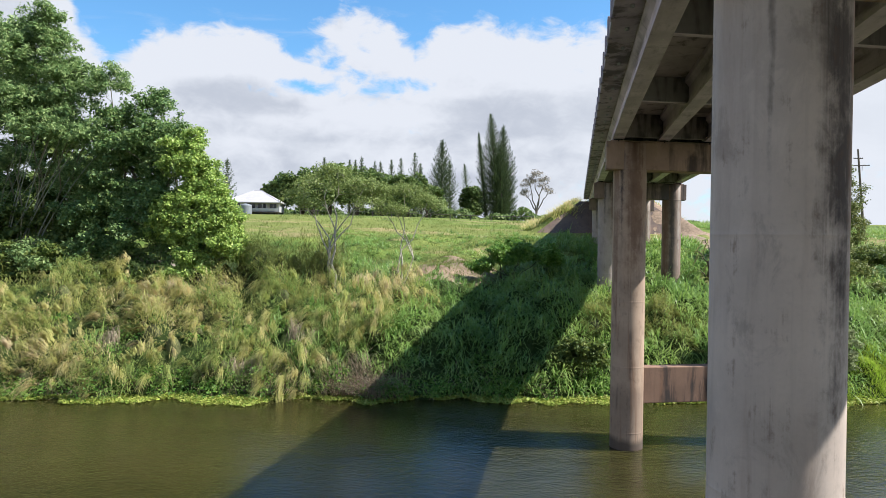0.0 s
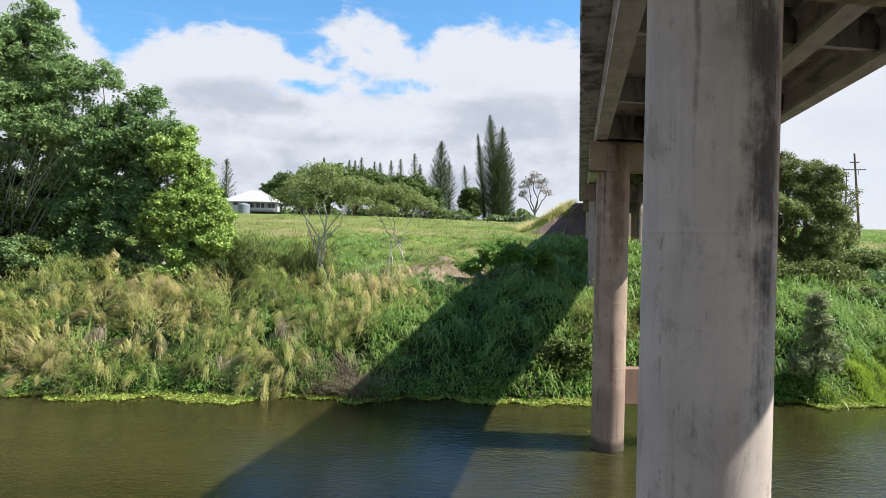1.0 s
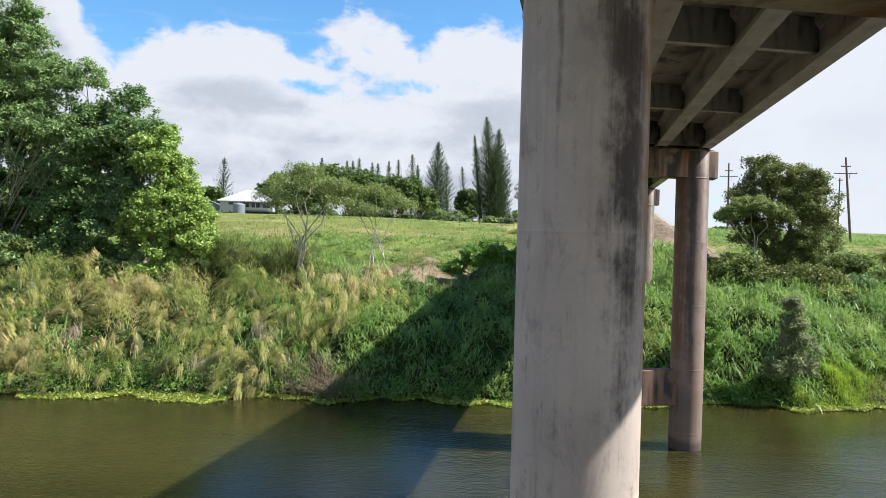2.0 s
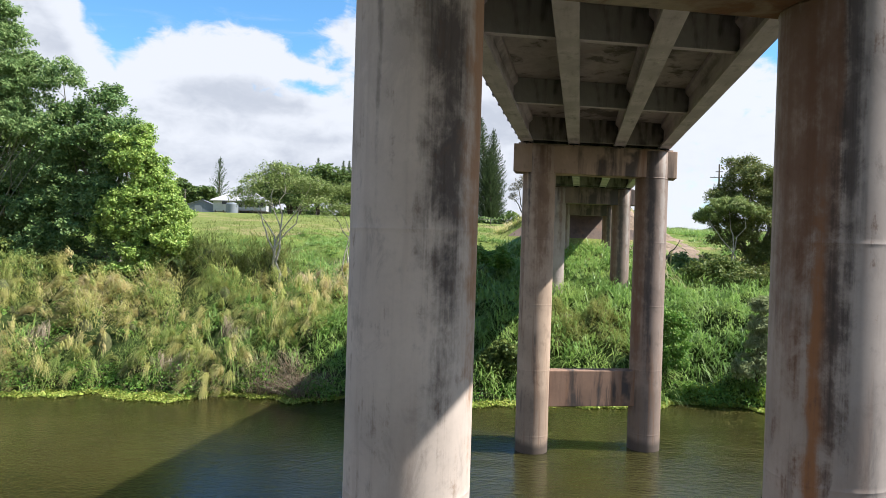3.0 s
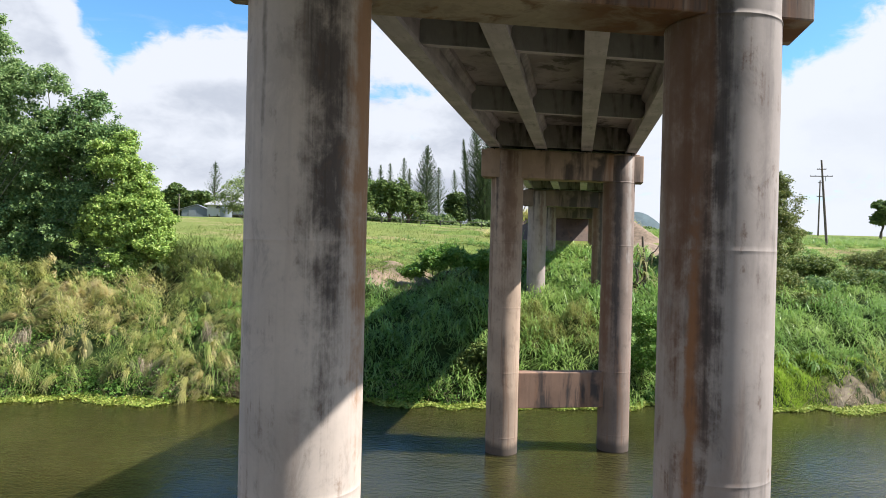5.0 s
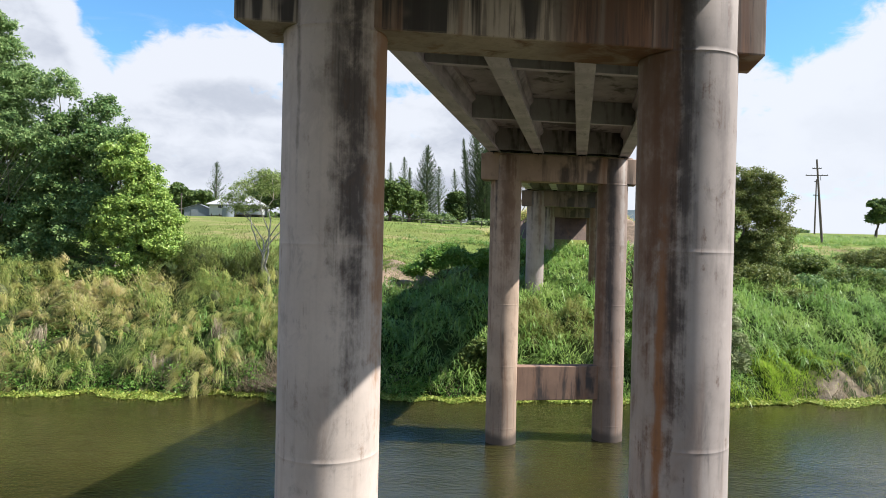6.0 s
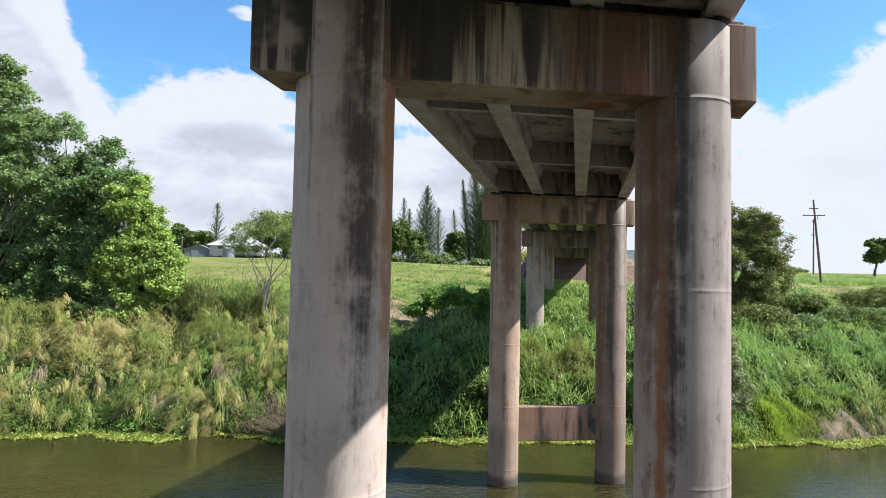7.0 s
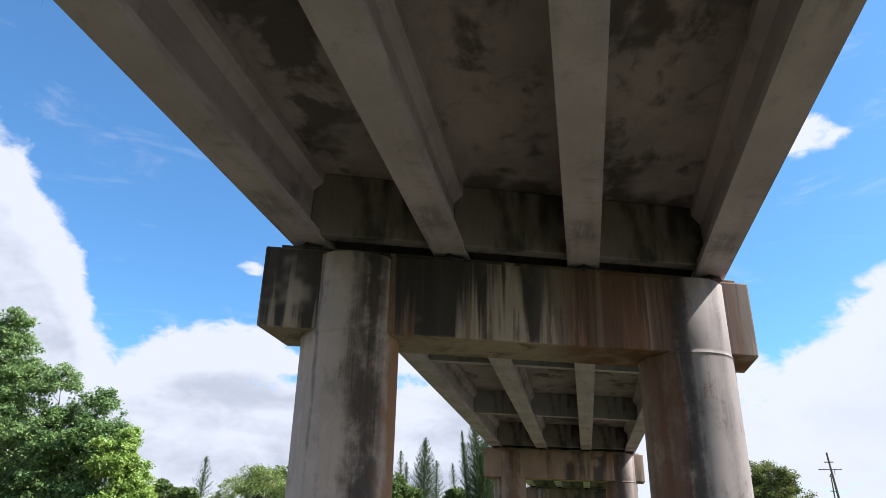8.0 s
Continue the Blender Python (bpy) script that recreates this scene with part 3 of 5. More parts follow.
def ground_z(x, y):
    x, y = np.asarray(x, float), np.asarray(y, float)
    d = y - shore(x)
    z = np.interp(d, BANK_D, BANK_Z)
    bumps = 0.35 * np.sin(x * 0.55 + 0.3 * y) * np.sin(y * 0.4 - 0.2 * x) + 0.2 * np.sin(x * 1.3 + 2) * np.sin(y * 1.1)
    z = z + bumps * np.clip(d / 3, 0, 1) * np.clip((60 - d) / 30, 0, 1)
    hump = np.sin(x * 2.1 + 1.3 * np.sin(y * 0.9)) * np.sin(y * 1.9 + 1.1 * np.sin(x * 1.2 + 0.5))
    z = z + 0.5 * np.clip(hump, -0.6, 1) * np.clip(d / 1.5, 0, 1) * np.clip((15 - d) / 4, 0, 1)
    z = z + 0.55 * np.clip((-x - 12) / 25, 0, 1) * np.clip((d - 45) / 30, 0, 1)
    z = z + 0.5 * np.exp(-((x + 8.9) / 3.2) ** 4) * np.clip((y - 45.6) / 1.6, 0, 1) * np.clip((56 - y) / 7, 0, 1)
    z = z + np.clip((y - 105) / 70, 0, 1) * (0.6 + 0.9 * np.clip((-x - 20) / 50, 0, 1))
    near = np.interp(-(y + 34), BANK_D, BANK_Z)
    z = np.maximum(z, near)
    off = np.maximum(np.maximum(0.9 * (np.abs(x - MID_X) - 4.6), CREST_Y - y), 0)
    emb = np.where(y > CREST_Y - 12, CREST_Z - 0.8 * off, -9)
    off2 = np.maximum(np.maximum(np.abs(x - MID_X) - 4.0, y + 53), 0)
    emb2 = np.where(y < -40, CREST_Z - 0.75 - 0.8 * off2, -9)
    return np.maximum(z, np.maximum(emb, emb2))


def spread(lo, hi, step, far, n=26):
    mid = np.arange(lo, hi + step / 2, step)
    grow = np.geomspace(step, far, n)
    return np.concatenate([lo - np.cumsum(grow)[::-1], mid, hi + np.cumsum(grow)])


gx, gy = spread(-50, 46, 0.4, 600, 30), spread(24, 70, 0.4, 600, 34)
GX, GY = np.meshgrid(gx, gy)
gv = np.stack([GX, GY, ground_z(GX, GY)], -1).reshape(-1, 3)
ni, nj = GX.shape
ii, jj = np.meshgrid(np.arange(ni - 1), np.arange(nj - 1), indexing="ij")
gf = np.stack([ii * nj + jj, ii * nj + jj + 1, (ii + 1) * nj + jj + 1, (ii + 1) * nj + jj], -1).reshape(-1, 4)
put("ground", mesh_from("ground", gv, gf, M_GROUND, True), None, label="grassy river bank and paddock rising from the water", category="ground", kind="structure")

wv = [(-400, -36, 0), (400, -36, 0), (400, 95, 0), (-400, 60, 0)]
put("water", mesh_from("water", wv, [(0, 1, 2, 3)], M_WATER), None, label="murky olive river water with fine ripples", category="river", kind="structure")


# ---- bridge ----
SKEW = math.tan(radians(20.0))
SPAN, BENT_Y, COL_X, COL_R = 19.91, 7.203, (1.785, 6.001), 0.61
GRADE = 0.0055
LEFT, RIGHT = 0.52, 7.14
SOFFIT = 11.45


def bent_line(k, x):
    return BENT_Y + SPAN * k + SKEW * (x - COL_X[0])


bridge = tagged(new("bridge"), "skewed concrete girder road bridge on twin round columns", "bridge")
bridge.location = (MID_X, 0, 0)


def rel(x, y, z=0.0):
    return (x - MID_X, y, z)


def column_mesh(z0, z1, cap_z, material):
    prof = [(COL_R + 0.004, z0)]
    joints = [cap_z - 0.02 - 2.44 * i for i in range(6)]
    for j in sorted(j for j in joints if z0 + 0.3 < j < z1 - 0.1):
        lip = 0.007 if j == joints[0] else 0.002
        prof += [(COL_R, j - 0.05), (COL_R, j - 0.014), (COL_R + lip, j - 0.008), (COL_R + lip, j), (COL_R, j + 0.006), (COL_R, j + 0.05)]
    prof += [(COL_R, z1 - 0.03), (COL_R - 0.03, z1), (0.0, z1)]
    v, f = lathe(prof, 48)
    return mesh_from("column", v, f, material, True)


def cap_bm(w):
    """Pier cap, cut at its ends along the road; runs x -3.02 to 3.02, z 0 to 1.03."""
    bm = box_bm((-3.02, -w / 2, 0), (3.02, w / 2, 1.03), 0.025, SKEW)
    top = box_bm((-2.86, -w / 2 + 0.05, 1.025), (2.86, w / 2 - 0.05, 1.08), 0.012, SKEW)
    me = bpy.data.meshes.new("tmp")
    top.to_mesh(me)
    top.free()
    bm.from_mesh(me)
    bpy.data.meshes.remove(me)
    return bm


for k in (-2, -1, 0, 1, 2, 3):
    rise = GRADE * SPAN * k
    zb = 10.31 + rise
    yc = bent_line(k, MID_X)
    cap = part("pier_cap", cap_bm(0.93), M_CAP if k == 0 else M_CAP_FAR if k < 2 else M_CAP_SHADED, bridge, "streaked dark and rusty concrete cross beam", rel(MID_X, yc, zb))
    for side, x in enumerate(COL_X):
        cy = bent_line(k, x)
        g0 = float(ground_z(x, cy))
        z0 = min(g0, 0.0) - 0.6
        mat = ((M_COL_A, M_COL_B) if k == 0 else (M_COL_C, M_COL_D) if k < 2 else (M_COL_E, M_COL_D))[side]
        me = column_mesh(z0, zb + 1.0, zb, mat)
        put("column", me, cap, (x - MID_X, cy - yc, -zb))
    if k == 1:
        bm = box_bm((-(COL_X[1] - COL_X[0]) / 2, -0.28, 1.68), ((COL_X[1] - COL_X[0]) / 2, 0.28, 3.04), 0.03, SKEW)
        part("tie_beam", bm, M_BEAM, cap, "rust-stained concrete tie beam", (0, 0, -zb))

# girders: an I section with sloped flanges
I_SECT = [(-0.21, 0), (0.21, 0), (0.21, 0.10), (0.085, 0.20), (0.085, 0.64), (0.2, 0.77), (0.2, 0.9), (-0.2, 0.9), (-0.2, 0.77), (-0.085, 0.64), (-0.085, 0.20), (-0.21, 0.10)]
GIRDERS = [1.315 + 1.705 * i for i in range(4)]


def girder_mesh(length):
    n = len(I_SECT)
    ends = [0.0, 0.02, length - 0.02, length]
    v = [(x * (0.985 if e in (0, 3) else 1.0), yy + SKEW * x, z + GRADE * yy) for e, yy in enumerate(ends) for x, z in I_SECT]
    f = [(e * n + i, e * n + (i + 1) % n, (e + 1) * n + (i + 1) % n, (e + 1) * n + i) for e in range(3) for i in range(n)]
    f += [tuple(range(n))[::-1], tuple(range(3 * n, 4 * n))]
    return mesh_from("girder", v, f, M_GIRDER)


G_MESH = girder_mesh(SPAN - 0.06)
BEAR = mesh_from("bearing", *lathe([(0.0, 0), (0.16, 0), (0.16, 0.10), (0.0, 0.10)], 4), M_RUBBER)
PLUG = mesh_from("plug", *lathe([(0.0, 0), (0.022, 0), (0.026, 0.006), (0.026, 0.012)], 8), M_PLUG)
for k in range(-3, 4):
    rise = GRADE * SPAN * k
    for x in GIRDERS:
        y0 = bent_line(k, x) + 0.03
        put("girder", G_MESH, bridge, rel(x, y0, SOFFIT + rise))
        for e in (SPAN * 0.315, SPAN * 0.352, SPAN * 0.648, SPAN * 0.685):
            if k in (0, 1):
                put("plug", PLUG, bridge, rel(x + 0.06, y0 + e, SOFFIT + rise + GRADE * e - 0.006))
        for e in (0.24, SPAN - 0.30):
            put("bearing", BEAR, bridge, rel(x, y0 + e, SOFFIT + rise - 0.105 + GRADE * e))
    for i, (xa, xb) in enumerate(zip(GIRDERS[:-1], GIRDERS[1:])):
        for share, low, half in ((0.022, 0.05, 0.11), (1 / 3, 0.20, 0.10), (2 / 3, 0.20, 0.10), (0.975, 0.05, 0.11)):
            yd = bent_line(k, (xa + xb) / 2) + SPAN * share
            zz = SOFFIT + rise + GRADE * SPAN * share
            bm = box_bm((-0.85 + 0.088, -half, low), (0.85 - 0.088, half, 0.898), 0.012, SKEW)
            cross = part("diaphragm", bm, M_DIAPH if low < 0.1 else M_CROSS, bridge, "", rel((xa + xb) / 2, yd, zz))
            # lighter girder concrete on cross-girder soffits paints in light bounced off the river
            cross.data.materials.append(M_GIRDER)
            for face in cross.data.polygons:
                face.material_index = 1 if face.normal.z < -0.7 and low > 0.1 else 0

Y0, Y1 = bent_line(-3, MID_X), bent_line(4, MID_X)


def strip_mesh(name, x0, x1, z0, z1, material, bev=0.0):
    bm = box_bm((x0, Y0, z0), (x1, Y1, z1), bev)
    for v in bm.verts:
        v.co.z += GRADE * (v.co.y - BENT_Y)
        v.co.y += SKEW * (v.co.x - MID_X)
        v.co.x -= MID_X
    return part(name, bm, material, bridge)


DZ = SOFFIT + 0.90
strip_mesh("deck_slab", LEFT, RIGHT, DZ + 0.001, DZ + 0.2, M_DECK, 0.015)
strip_mesh("road_surface", LEFT + 0.42, RIGHT - 0.42, DZ + 0.202, DZ + 0.25, M_ASPHALT)
for x0, x1 in ((LEFT + 0.01, LEFT + 0.40), (RIGHT - 0.40, RIGHT - 0.01)):
    strip_mesh("kerb", x0, x1, DZ + 0.201, DZ + 0.48, M_DECK, 0.03)
# edge blocks and drain pipes along the deck
B_MESH = bpy.data.meshes.new("edge_block")
bm = box_bm((-0.05, -0.14, -0.02), (0.05, 0.14, 0.50), 0.012)
bm.to_mesh(B_MESH)
bm.free()
B_MESH.materials.append(M_DECK)
P_MESH = mesh_from("drain_pipe", *lathe([(0.03, 0.05), (0.03, 0.0), (0.045, 0.0), (0.045, 0.06)], 10), M_STEEL, True)
for x, sgn in ((LEFT, -1), (RIGHT, 1)):
    yy = -30.0
    while yy < 86:
        zz = DZ + GRADE * (yy - BENT_Y)
        if sgn < 0:
            put("edge_block", B_MESH, bridge, rel(x + 0.02, yy, zz))
            put("drain_pipe", P_MESH, bridge, rel(x + 0.36, yy + 0.7, zz - 0.05))
        yy += 1.55
# abutment: breast wall, and pitched slope below it
for yw, sg in ((CREST_Y + 1.5, 1), (Y0 + 0.2, -1)):
    zt = SOFFIT + GRADE * (yw - BENT_Y)
    bm = box_bm((-4.1, -0.45, -3.2), (4.1, 0.45, -0.10), 0.03, SKEW * 0.3)
    part("abutment", bm, M_PAVING, bridge, "stained concrete abutment under the deck end", rel(MID_X, yw, zt))
pv = []
for off in (0.05, 6.0):
    for x in (-4.0 - off, 4.0 + off):
        pv.append((x + 0.2 * (1 if x < 0 else -1), CREST_Y - off, CREST_Z - 0.8 * off + 0.06))
pv += [(x, y, z - 0.3) for x, y, z in pv]
pave = mesh_from("slope_paving", [(a, b, c) for a, b, c in pv], [(0, 2, 3, 1), (4, 5, 7, 6), (0, 1, 5, 4), (2, 6, 7, 3), (0, 4, 6, 2), (1, 3, 7, 5)], M_PAVING)
put("slope_paving", pave, bridge, (0, 0, 0), "brownish concrete paved embankment slope")


# ---- trees and shrubs ----
def crown_points(lumps, count, clump, r):
    """Leaf centres and outward ways: sprays on many small boughs that stand out of the ellipsoids, with gaps between."""
    L = np.array(lumps, float)
    mean = L[:, 3:6].mean(1)
    nb = np.clip((mean / clump * 9.0), 12, 64).astype(int)
    lb = np.repeat(np.arange(len(L)), nb)
    ub = r.normal(0, 1, (len(lb), 3))
    ub /= np.linalg.norm(ub, axis=1)[:, None]
    ub[:, 2] = np.where(ub[:, 2] < -0.45, -ub[:, 2], ub[:, 2])
    bc = L[lb, :3] + ub * L[lb, 3:6] * r.uniform(0.3, 0.9, len(lb))[:, None]
    br = np.maximum(mean[lb] * r.uniform(0.13, 0.34, len(lb)), clump * 0.7)[:, None] * np.array([1.15, 1.15, 0.75])
    area = br[:, 0] ** 2
    m = max(8, int(area.sum() / clump ** 2 * 5.5))
    pick = r.choice(len(bc), m, p=area / area.sum())
    u = r.normal(0, 1, (m, 3)) + 0.35 * ub[pick] + np.array([0, 0, 0.3])
    u /= np.linalg.norm(u, axis=1)[:, None]
    c = bc[pick] + u * br[pick] * r.uniform(0.55, 1.1, m)[:, None]
    size = clump * r.uniform(0.3, 0.95, m)
    k = r.choice(m, count, p=size ** 2 / (size ** 2).sum())
    w = r.normal(0, 1, (count, 3)) + 0.45 * u[k] + np.array([0, 0, 0.35])
    w /= np.linalg.norm(w, axis=1)[:, None]
    p = c[k] + w * (size[k] * r.uniform(0.25, 1.1, count))[:, None] * np.array([1, 1, 0.7]) + r.normal(0, 0.12 * clump, (count, 3))
    return p, 0.75 * w + 0.25 * u[k], c


def tree(name, base, lumps, count, leaf, material, trunk_r, bark_mat, label, clump=0.55, stems=1, twigs=24, long=1.8, seed=1, category="tree"):
    r = np.random.default_rng(seed)
    bx, by = base
    bz = float(ground_z(bx, by)) - 0.15
    ob = tagged(new(name), label, category)
    ob.location = (bx, by, bz)
    o = np.array([bx, by, bz])
    L = np.array(lumps, float)
    L[:, :3] -= o
    p, out, cl = crown_points(L, count, clump, r)
    keep = p[:, 2] > 0.15
    p, out = p[keep], out[keep]
    paths = []
    low = L[:, 2].min()
    fork = max(0.5, 0.45 * low)
    for sidx in range(stems):
        foot = np.array([r.normal(0, 0.05 * stems), r.normal(0, 0.05 * stems), 0])
        head = np.array([r.normal(0, 0.12 * stems), r.normal(0, 0.12 * stems), fork]) + foot
        paths.append(bend(foot, head, trunk_r * 1.2, trunk_r * 0.85, 3, 0.11, r))
        for i in range(len(L)):
            if i % stems == sidx:
                paths.append(bend(head, L[i, :3], trunk_r * 0.7, trunk_r * 0.25, 5, 0.09, r))
    nodes = [(q, rad_) for path in paths for q, rad_ in path[2:]]
    order = sorted(r.choice(len(cl), min(twigs, len(cl)), replace=False), key=lambda i: float(cl[i][2]))
    for i in order:
        far = np.array([np.linalg.norm((q - cl[i]) * np.array([1, 1, 0.8])) + (2.0 if q[2] > cl[i][2] else 0.0) for q, _ in nodes])
        q, rad_ = nodes[int(np.argmin(far))]
        twig = bend(q, cl[i], min(rad_ * 0.75, trunk_r * 0.3), trunk_r * 0.07, 4, 0.12, r)
        paths.append(twig)
        nodes += twig[2:4]
    put("trunk", mesh_from("trunk", *tubes(paths), bark_mat, True), ob)
    v, f = leaves(p, out, leaf, long, 0.5, r)
    put("crown", mesh_from("crown", v, f, material), ob)
    return ob


tree("broadleaf_tree", (-27.5, 43.5), [(-27.85, 43, 13.35, 2.4, 2.6, 2.8), (-26.95, 43, 11.75, 1.8, 2.2, 2.2), (-30.45, 42.5, 11.75, 2.8, 2.6, 3.4), (-28, 41, 8.5, 3.4, 2.6, 3.0), (-32, 41.5, 8.0, 3.2, 2.4, 3.0), (-28.65, 43, 16.15, 1.7, 1.6, 1.5), (-25, 40.6, 7.0, 2.4, 1.8, 2.4), (-30, 40, 6.4, 3.2, 1.6, 1.8), (-31.25, 42.5, 14.95, 2.0, 2.0, 2.0)], 78000, 0.165, M_LEAF_DARK, 0.28, M_BARK, "dense dark green broadleaf tree on the bank", 0.62, 2, 70, seed=3)
tree("leafy_tree", (-23.8, 41.2), [(-25.05, 41.0, 12.5, 1.7, 1.8, 2.1), (-24.15, 41.2, 10.5, 2.0, 2.0, 2.2), (-22.8, 41, 8.4, 1.7, 2.0, 2.2), (-24.8, 40.2, 8.0, 2.0, 1.6, 2.4), (-21.8, 40.6, 6.6, 1.6, 1.6, 1.8), (-24, 39.6, 5.6, 2.2, 1.4, 1.5), (-23.2, 40.3, 7.4, 2.0, 1.6, 2.0), (-23.75, 40.6, 9.3, 1.8, 1.5, 1.8)], 76000, 0.15, M_LEAF_LIGHT, 0.18, M_BARK, "bright yellow-green leafy tree on the bank", 0.5, 2, 30, seed=4)
bamboo = tree("bamboo_clump", (-37, 42), [(-39.6, 42, 20.6, 2.4, 2.0, 3.0), (-35.6, 41.6, 15.6, 2.0, 1.6, 2.4), (-37, 42, 19.5, 3.4, 2.6, 3.2), (-34.2, 41.8, 17.5, 2.2, 2.0, 2.6), (-38, 41, 15.6, 3.8, 2.8, 2.6), (-33.6, 41, 14.2, 2.6, 2.4, 2.0), (-41, 40, 10, 2.6, 2.6, 3.4), (-31.2, 42, 17.8, 1.5, 1.4, 1.3), (-36.2, 41.8, 22.0, 1.7, 1.6, 1.6), (-39.4, 42, 12.6, 2.4, 1.8, 1.6), (-34.6, 42.8, 11.4, 2.2, 1.5, 1.8), (-34, 39.4, 6.0, 3.0, 1.8, 1.4)], 88000, 0.13, M_BAMBOO, 0.10, M_CULM, "tall arching bamboo clump with fine green leaves", 0.6, 6, 160, long=3.2, seed=5)
cr = np.random.default_rng(55)
for _ in range(13):
    foot = np.array([cr.uniform(-5.0, 0.5), cr.uniform(-1.4, -0.4), 1.2])
    tip = foot + np.array([cr.uniform(2.5, 6.0), cr.uniform(-0.8, 0.6), cr.uniform(6.0, 9.5)])
    pts = [(foot + (tip - foot) * q + np.array([0.9 * q * q - 0.9 * q, 0, 0.9 * q * (1 - q)]), 0.055 - 0.04 * q) for q in np.linspace(0, 1, 9)]
    put("culm", mesh_from("culm", *tubes([pts], 5), M_CULM_PALE, True), bamboo)
tree("undergrowth_shrub", (-33, 39.5), [(-30, 39.0, 5.2, 2.4, 1.2, 1.6), (-33.5, 39, 5.4, 2.4, 1.2, 1.8), (-26.8, 38.9, 4.9, 1.6, 1.0, 1.1), (-37, 38.5, 5.4, 2.6, 1.4, 2.0), (-41, 39, 6.2, 2.8, 1.6, 2.8), (-38.5, 41.8, 7.6, 3.2, 1.6, 2.8), (-43.5, 42, 8.5, 3.2, 1.8, 3.4), (-34.5, 42, 7.0, 2.8, 1.4, 2.4)], 40000, 0.2, M_OLIVE, 0.06, M_BARK_DARK, "dark undergrowth shrubs below the trees", 0.45, 3, 24, seed=6, category="shrub")
tree("feathery_tree", (-15.1, 41.6), [(-15.8, 42.2, 11.1, 2.8, 2.0, 0.6), (-13.4, 42.0, 10.8, 2.1, 1.6, 0.6), (-17.5, 42.4, 10.4, 1.3, 1.3, 0.45), (-15.0, 41.8, 11.8, 2.1, 1.5, 0.4), (-16.6, 41.6, 9.8, 1.7, 1.2, 0.4), (-13.2, 41.6, 9.8, 1.5, 1.2, 0.4)], 9000, 0.085, M_FEATHER, 0.082, M_BARK_PALE, "thin feathery tree with pale crooked stems", 0.5, 3, 300, long=2.6, seed=8)
tree("spindly_tree", (-11.0, 42.6), [(-12.8, 43, 10.4, 1.6, 1.3, 0.5), (-11, 43, 10.7, 1.8, 1.3, 0.5), (-9.5, 43, 10.0, 1.4, 1.3, 0.45), (-11.4, 42.6, 9.4, 1.8, 1.2, 0.4)], 7000, 0.08, M_FEATHER, 0.062, M_BARK_PALE, "spindly half-bare tree with pale branches", 0.48, 3, 130, long=2.6, seed=9)
tree("dark_shrub", (-4.4, 47.0), [(-6.4, 46.4, 5.9, 1.1, 1.0, 0.7), (-5.2, 46.8, 6.5, 1.3, 1.2, 0.9), (-3.8, 47.4, 6.7, 1.4, 1.3, 1.0), (-2.4, 48, 6.5, 1.3, 1.3, 0.8), (-4.4, 49.0, 7.1, 1.5, 1.4, 0.8)], 22000, 0.14, M_HERB, 0.06, M_BARK_DARK, "dark leafy shrub in the bridge's shade", 0.42, 3, 20, seed=11, category="shrub")
tree("background_tree", (-43, 53), [(-43, 53, 11, 4.5, 2.5, 3.5), (-37, 52, 9.5, 3.5, 2.5, 3.0), (-48, 52, 10, 4, 2.5, 3.5), (-33, 52, 8.5, 3.0, 2.0, 2.4), (-46, 50, 18, 3.5, 2.5, 4), (-43, 50, 14.5, 4, 2.5, 4), (-38, 48, 11, 3.6, 1.8, 3.2), (-34, 47.5, 9.5, 3.2, 1.6, 3.0), (-42, 47.5, 9, 3.4, 1.8, 3.4)], 38000, 0.36, M_FAR, 0.25, M_BARK_DARK, "dark tree behind the bamboo", 0.7, 2, 20, seed=15)
tree("spreading_tree", (17, 58), [(16.6, 58, 11.4, 2.7, 2.2, 2.0), (15.9, 58, 12.8, 2.3, 2.2, 1.8), (18.6, 58, 12.2, 2.3, 2.2, 1.9), (14, 58, 11.3, 1.8, 2.0, 1.6), (17.2, 57, 9.9, 3.0, 2.2, 2.0), (19.5, 58, 9.7, 1.6, 1.8, 1.6), (15.6, 58.5, 14.4, 1.7, 1.2, 0.6), (15.2, 56.6, 8.2, 2.0, 1.6, 1.6), (18.6, 56.6, 8.0, 2.4, 1.6, 1.6), (17, 56.4, 6.8, 3.2, 1.8, 1.6), (14.2, 57.6, 9.4, 1.7, 1.7, 1.6), (19.5, 57.4, 10.8, 1.8, 1.8, 1.7)], 84000, 0.125, M_SUNNY, 0.25, M_BARK, "rounded olive green tree above the bank", 0.62, 2, 60, seed=12)
tree("thin_tree", (14.4, 55), [(14.0, 55, 11.0, 1.8, 1.5, 0.6), (12.6, 55, 10.2, 1.2, 1.2, 0.5), (15.4, 55, 10.6, 1.2, 1.2, 0.5)], 14000, 0.11, M_FEATHER, 0.06, M_BARK_PALE, "thin flat-topped tree with pale branches", 0.4, 2, 60, long=2.4, seed=13)
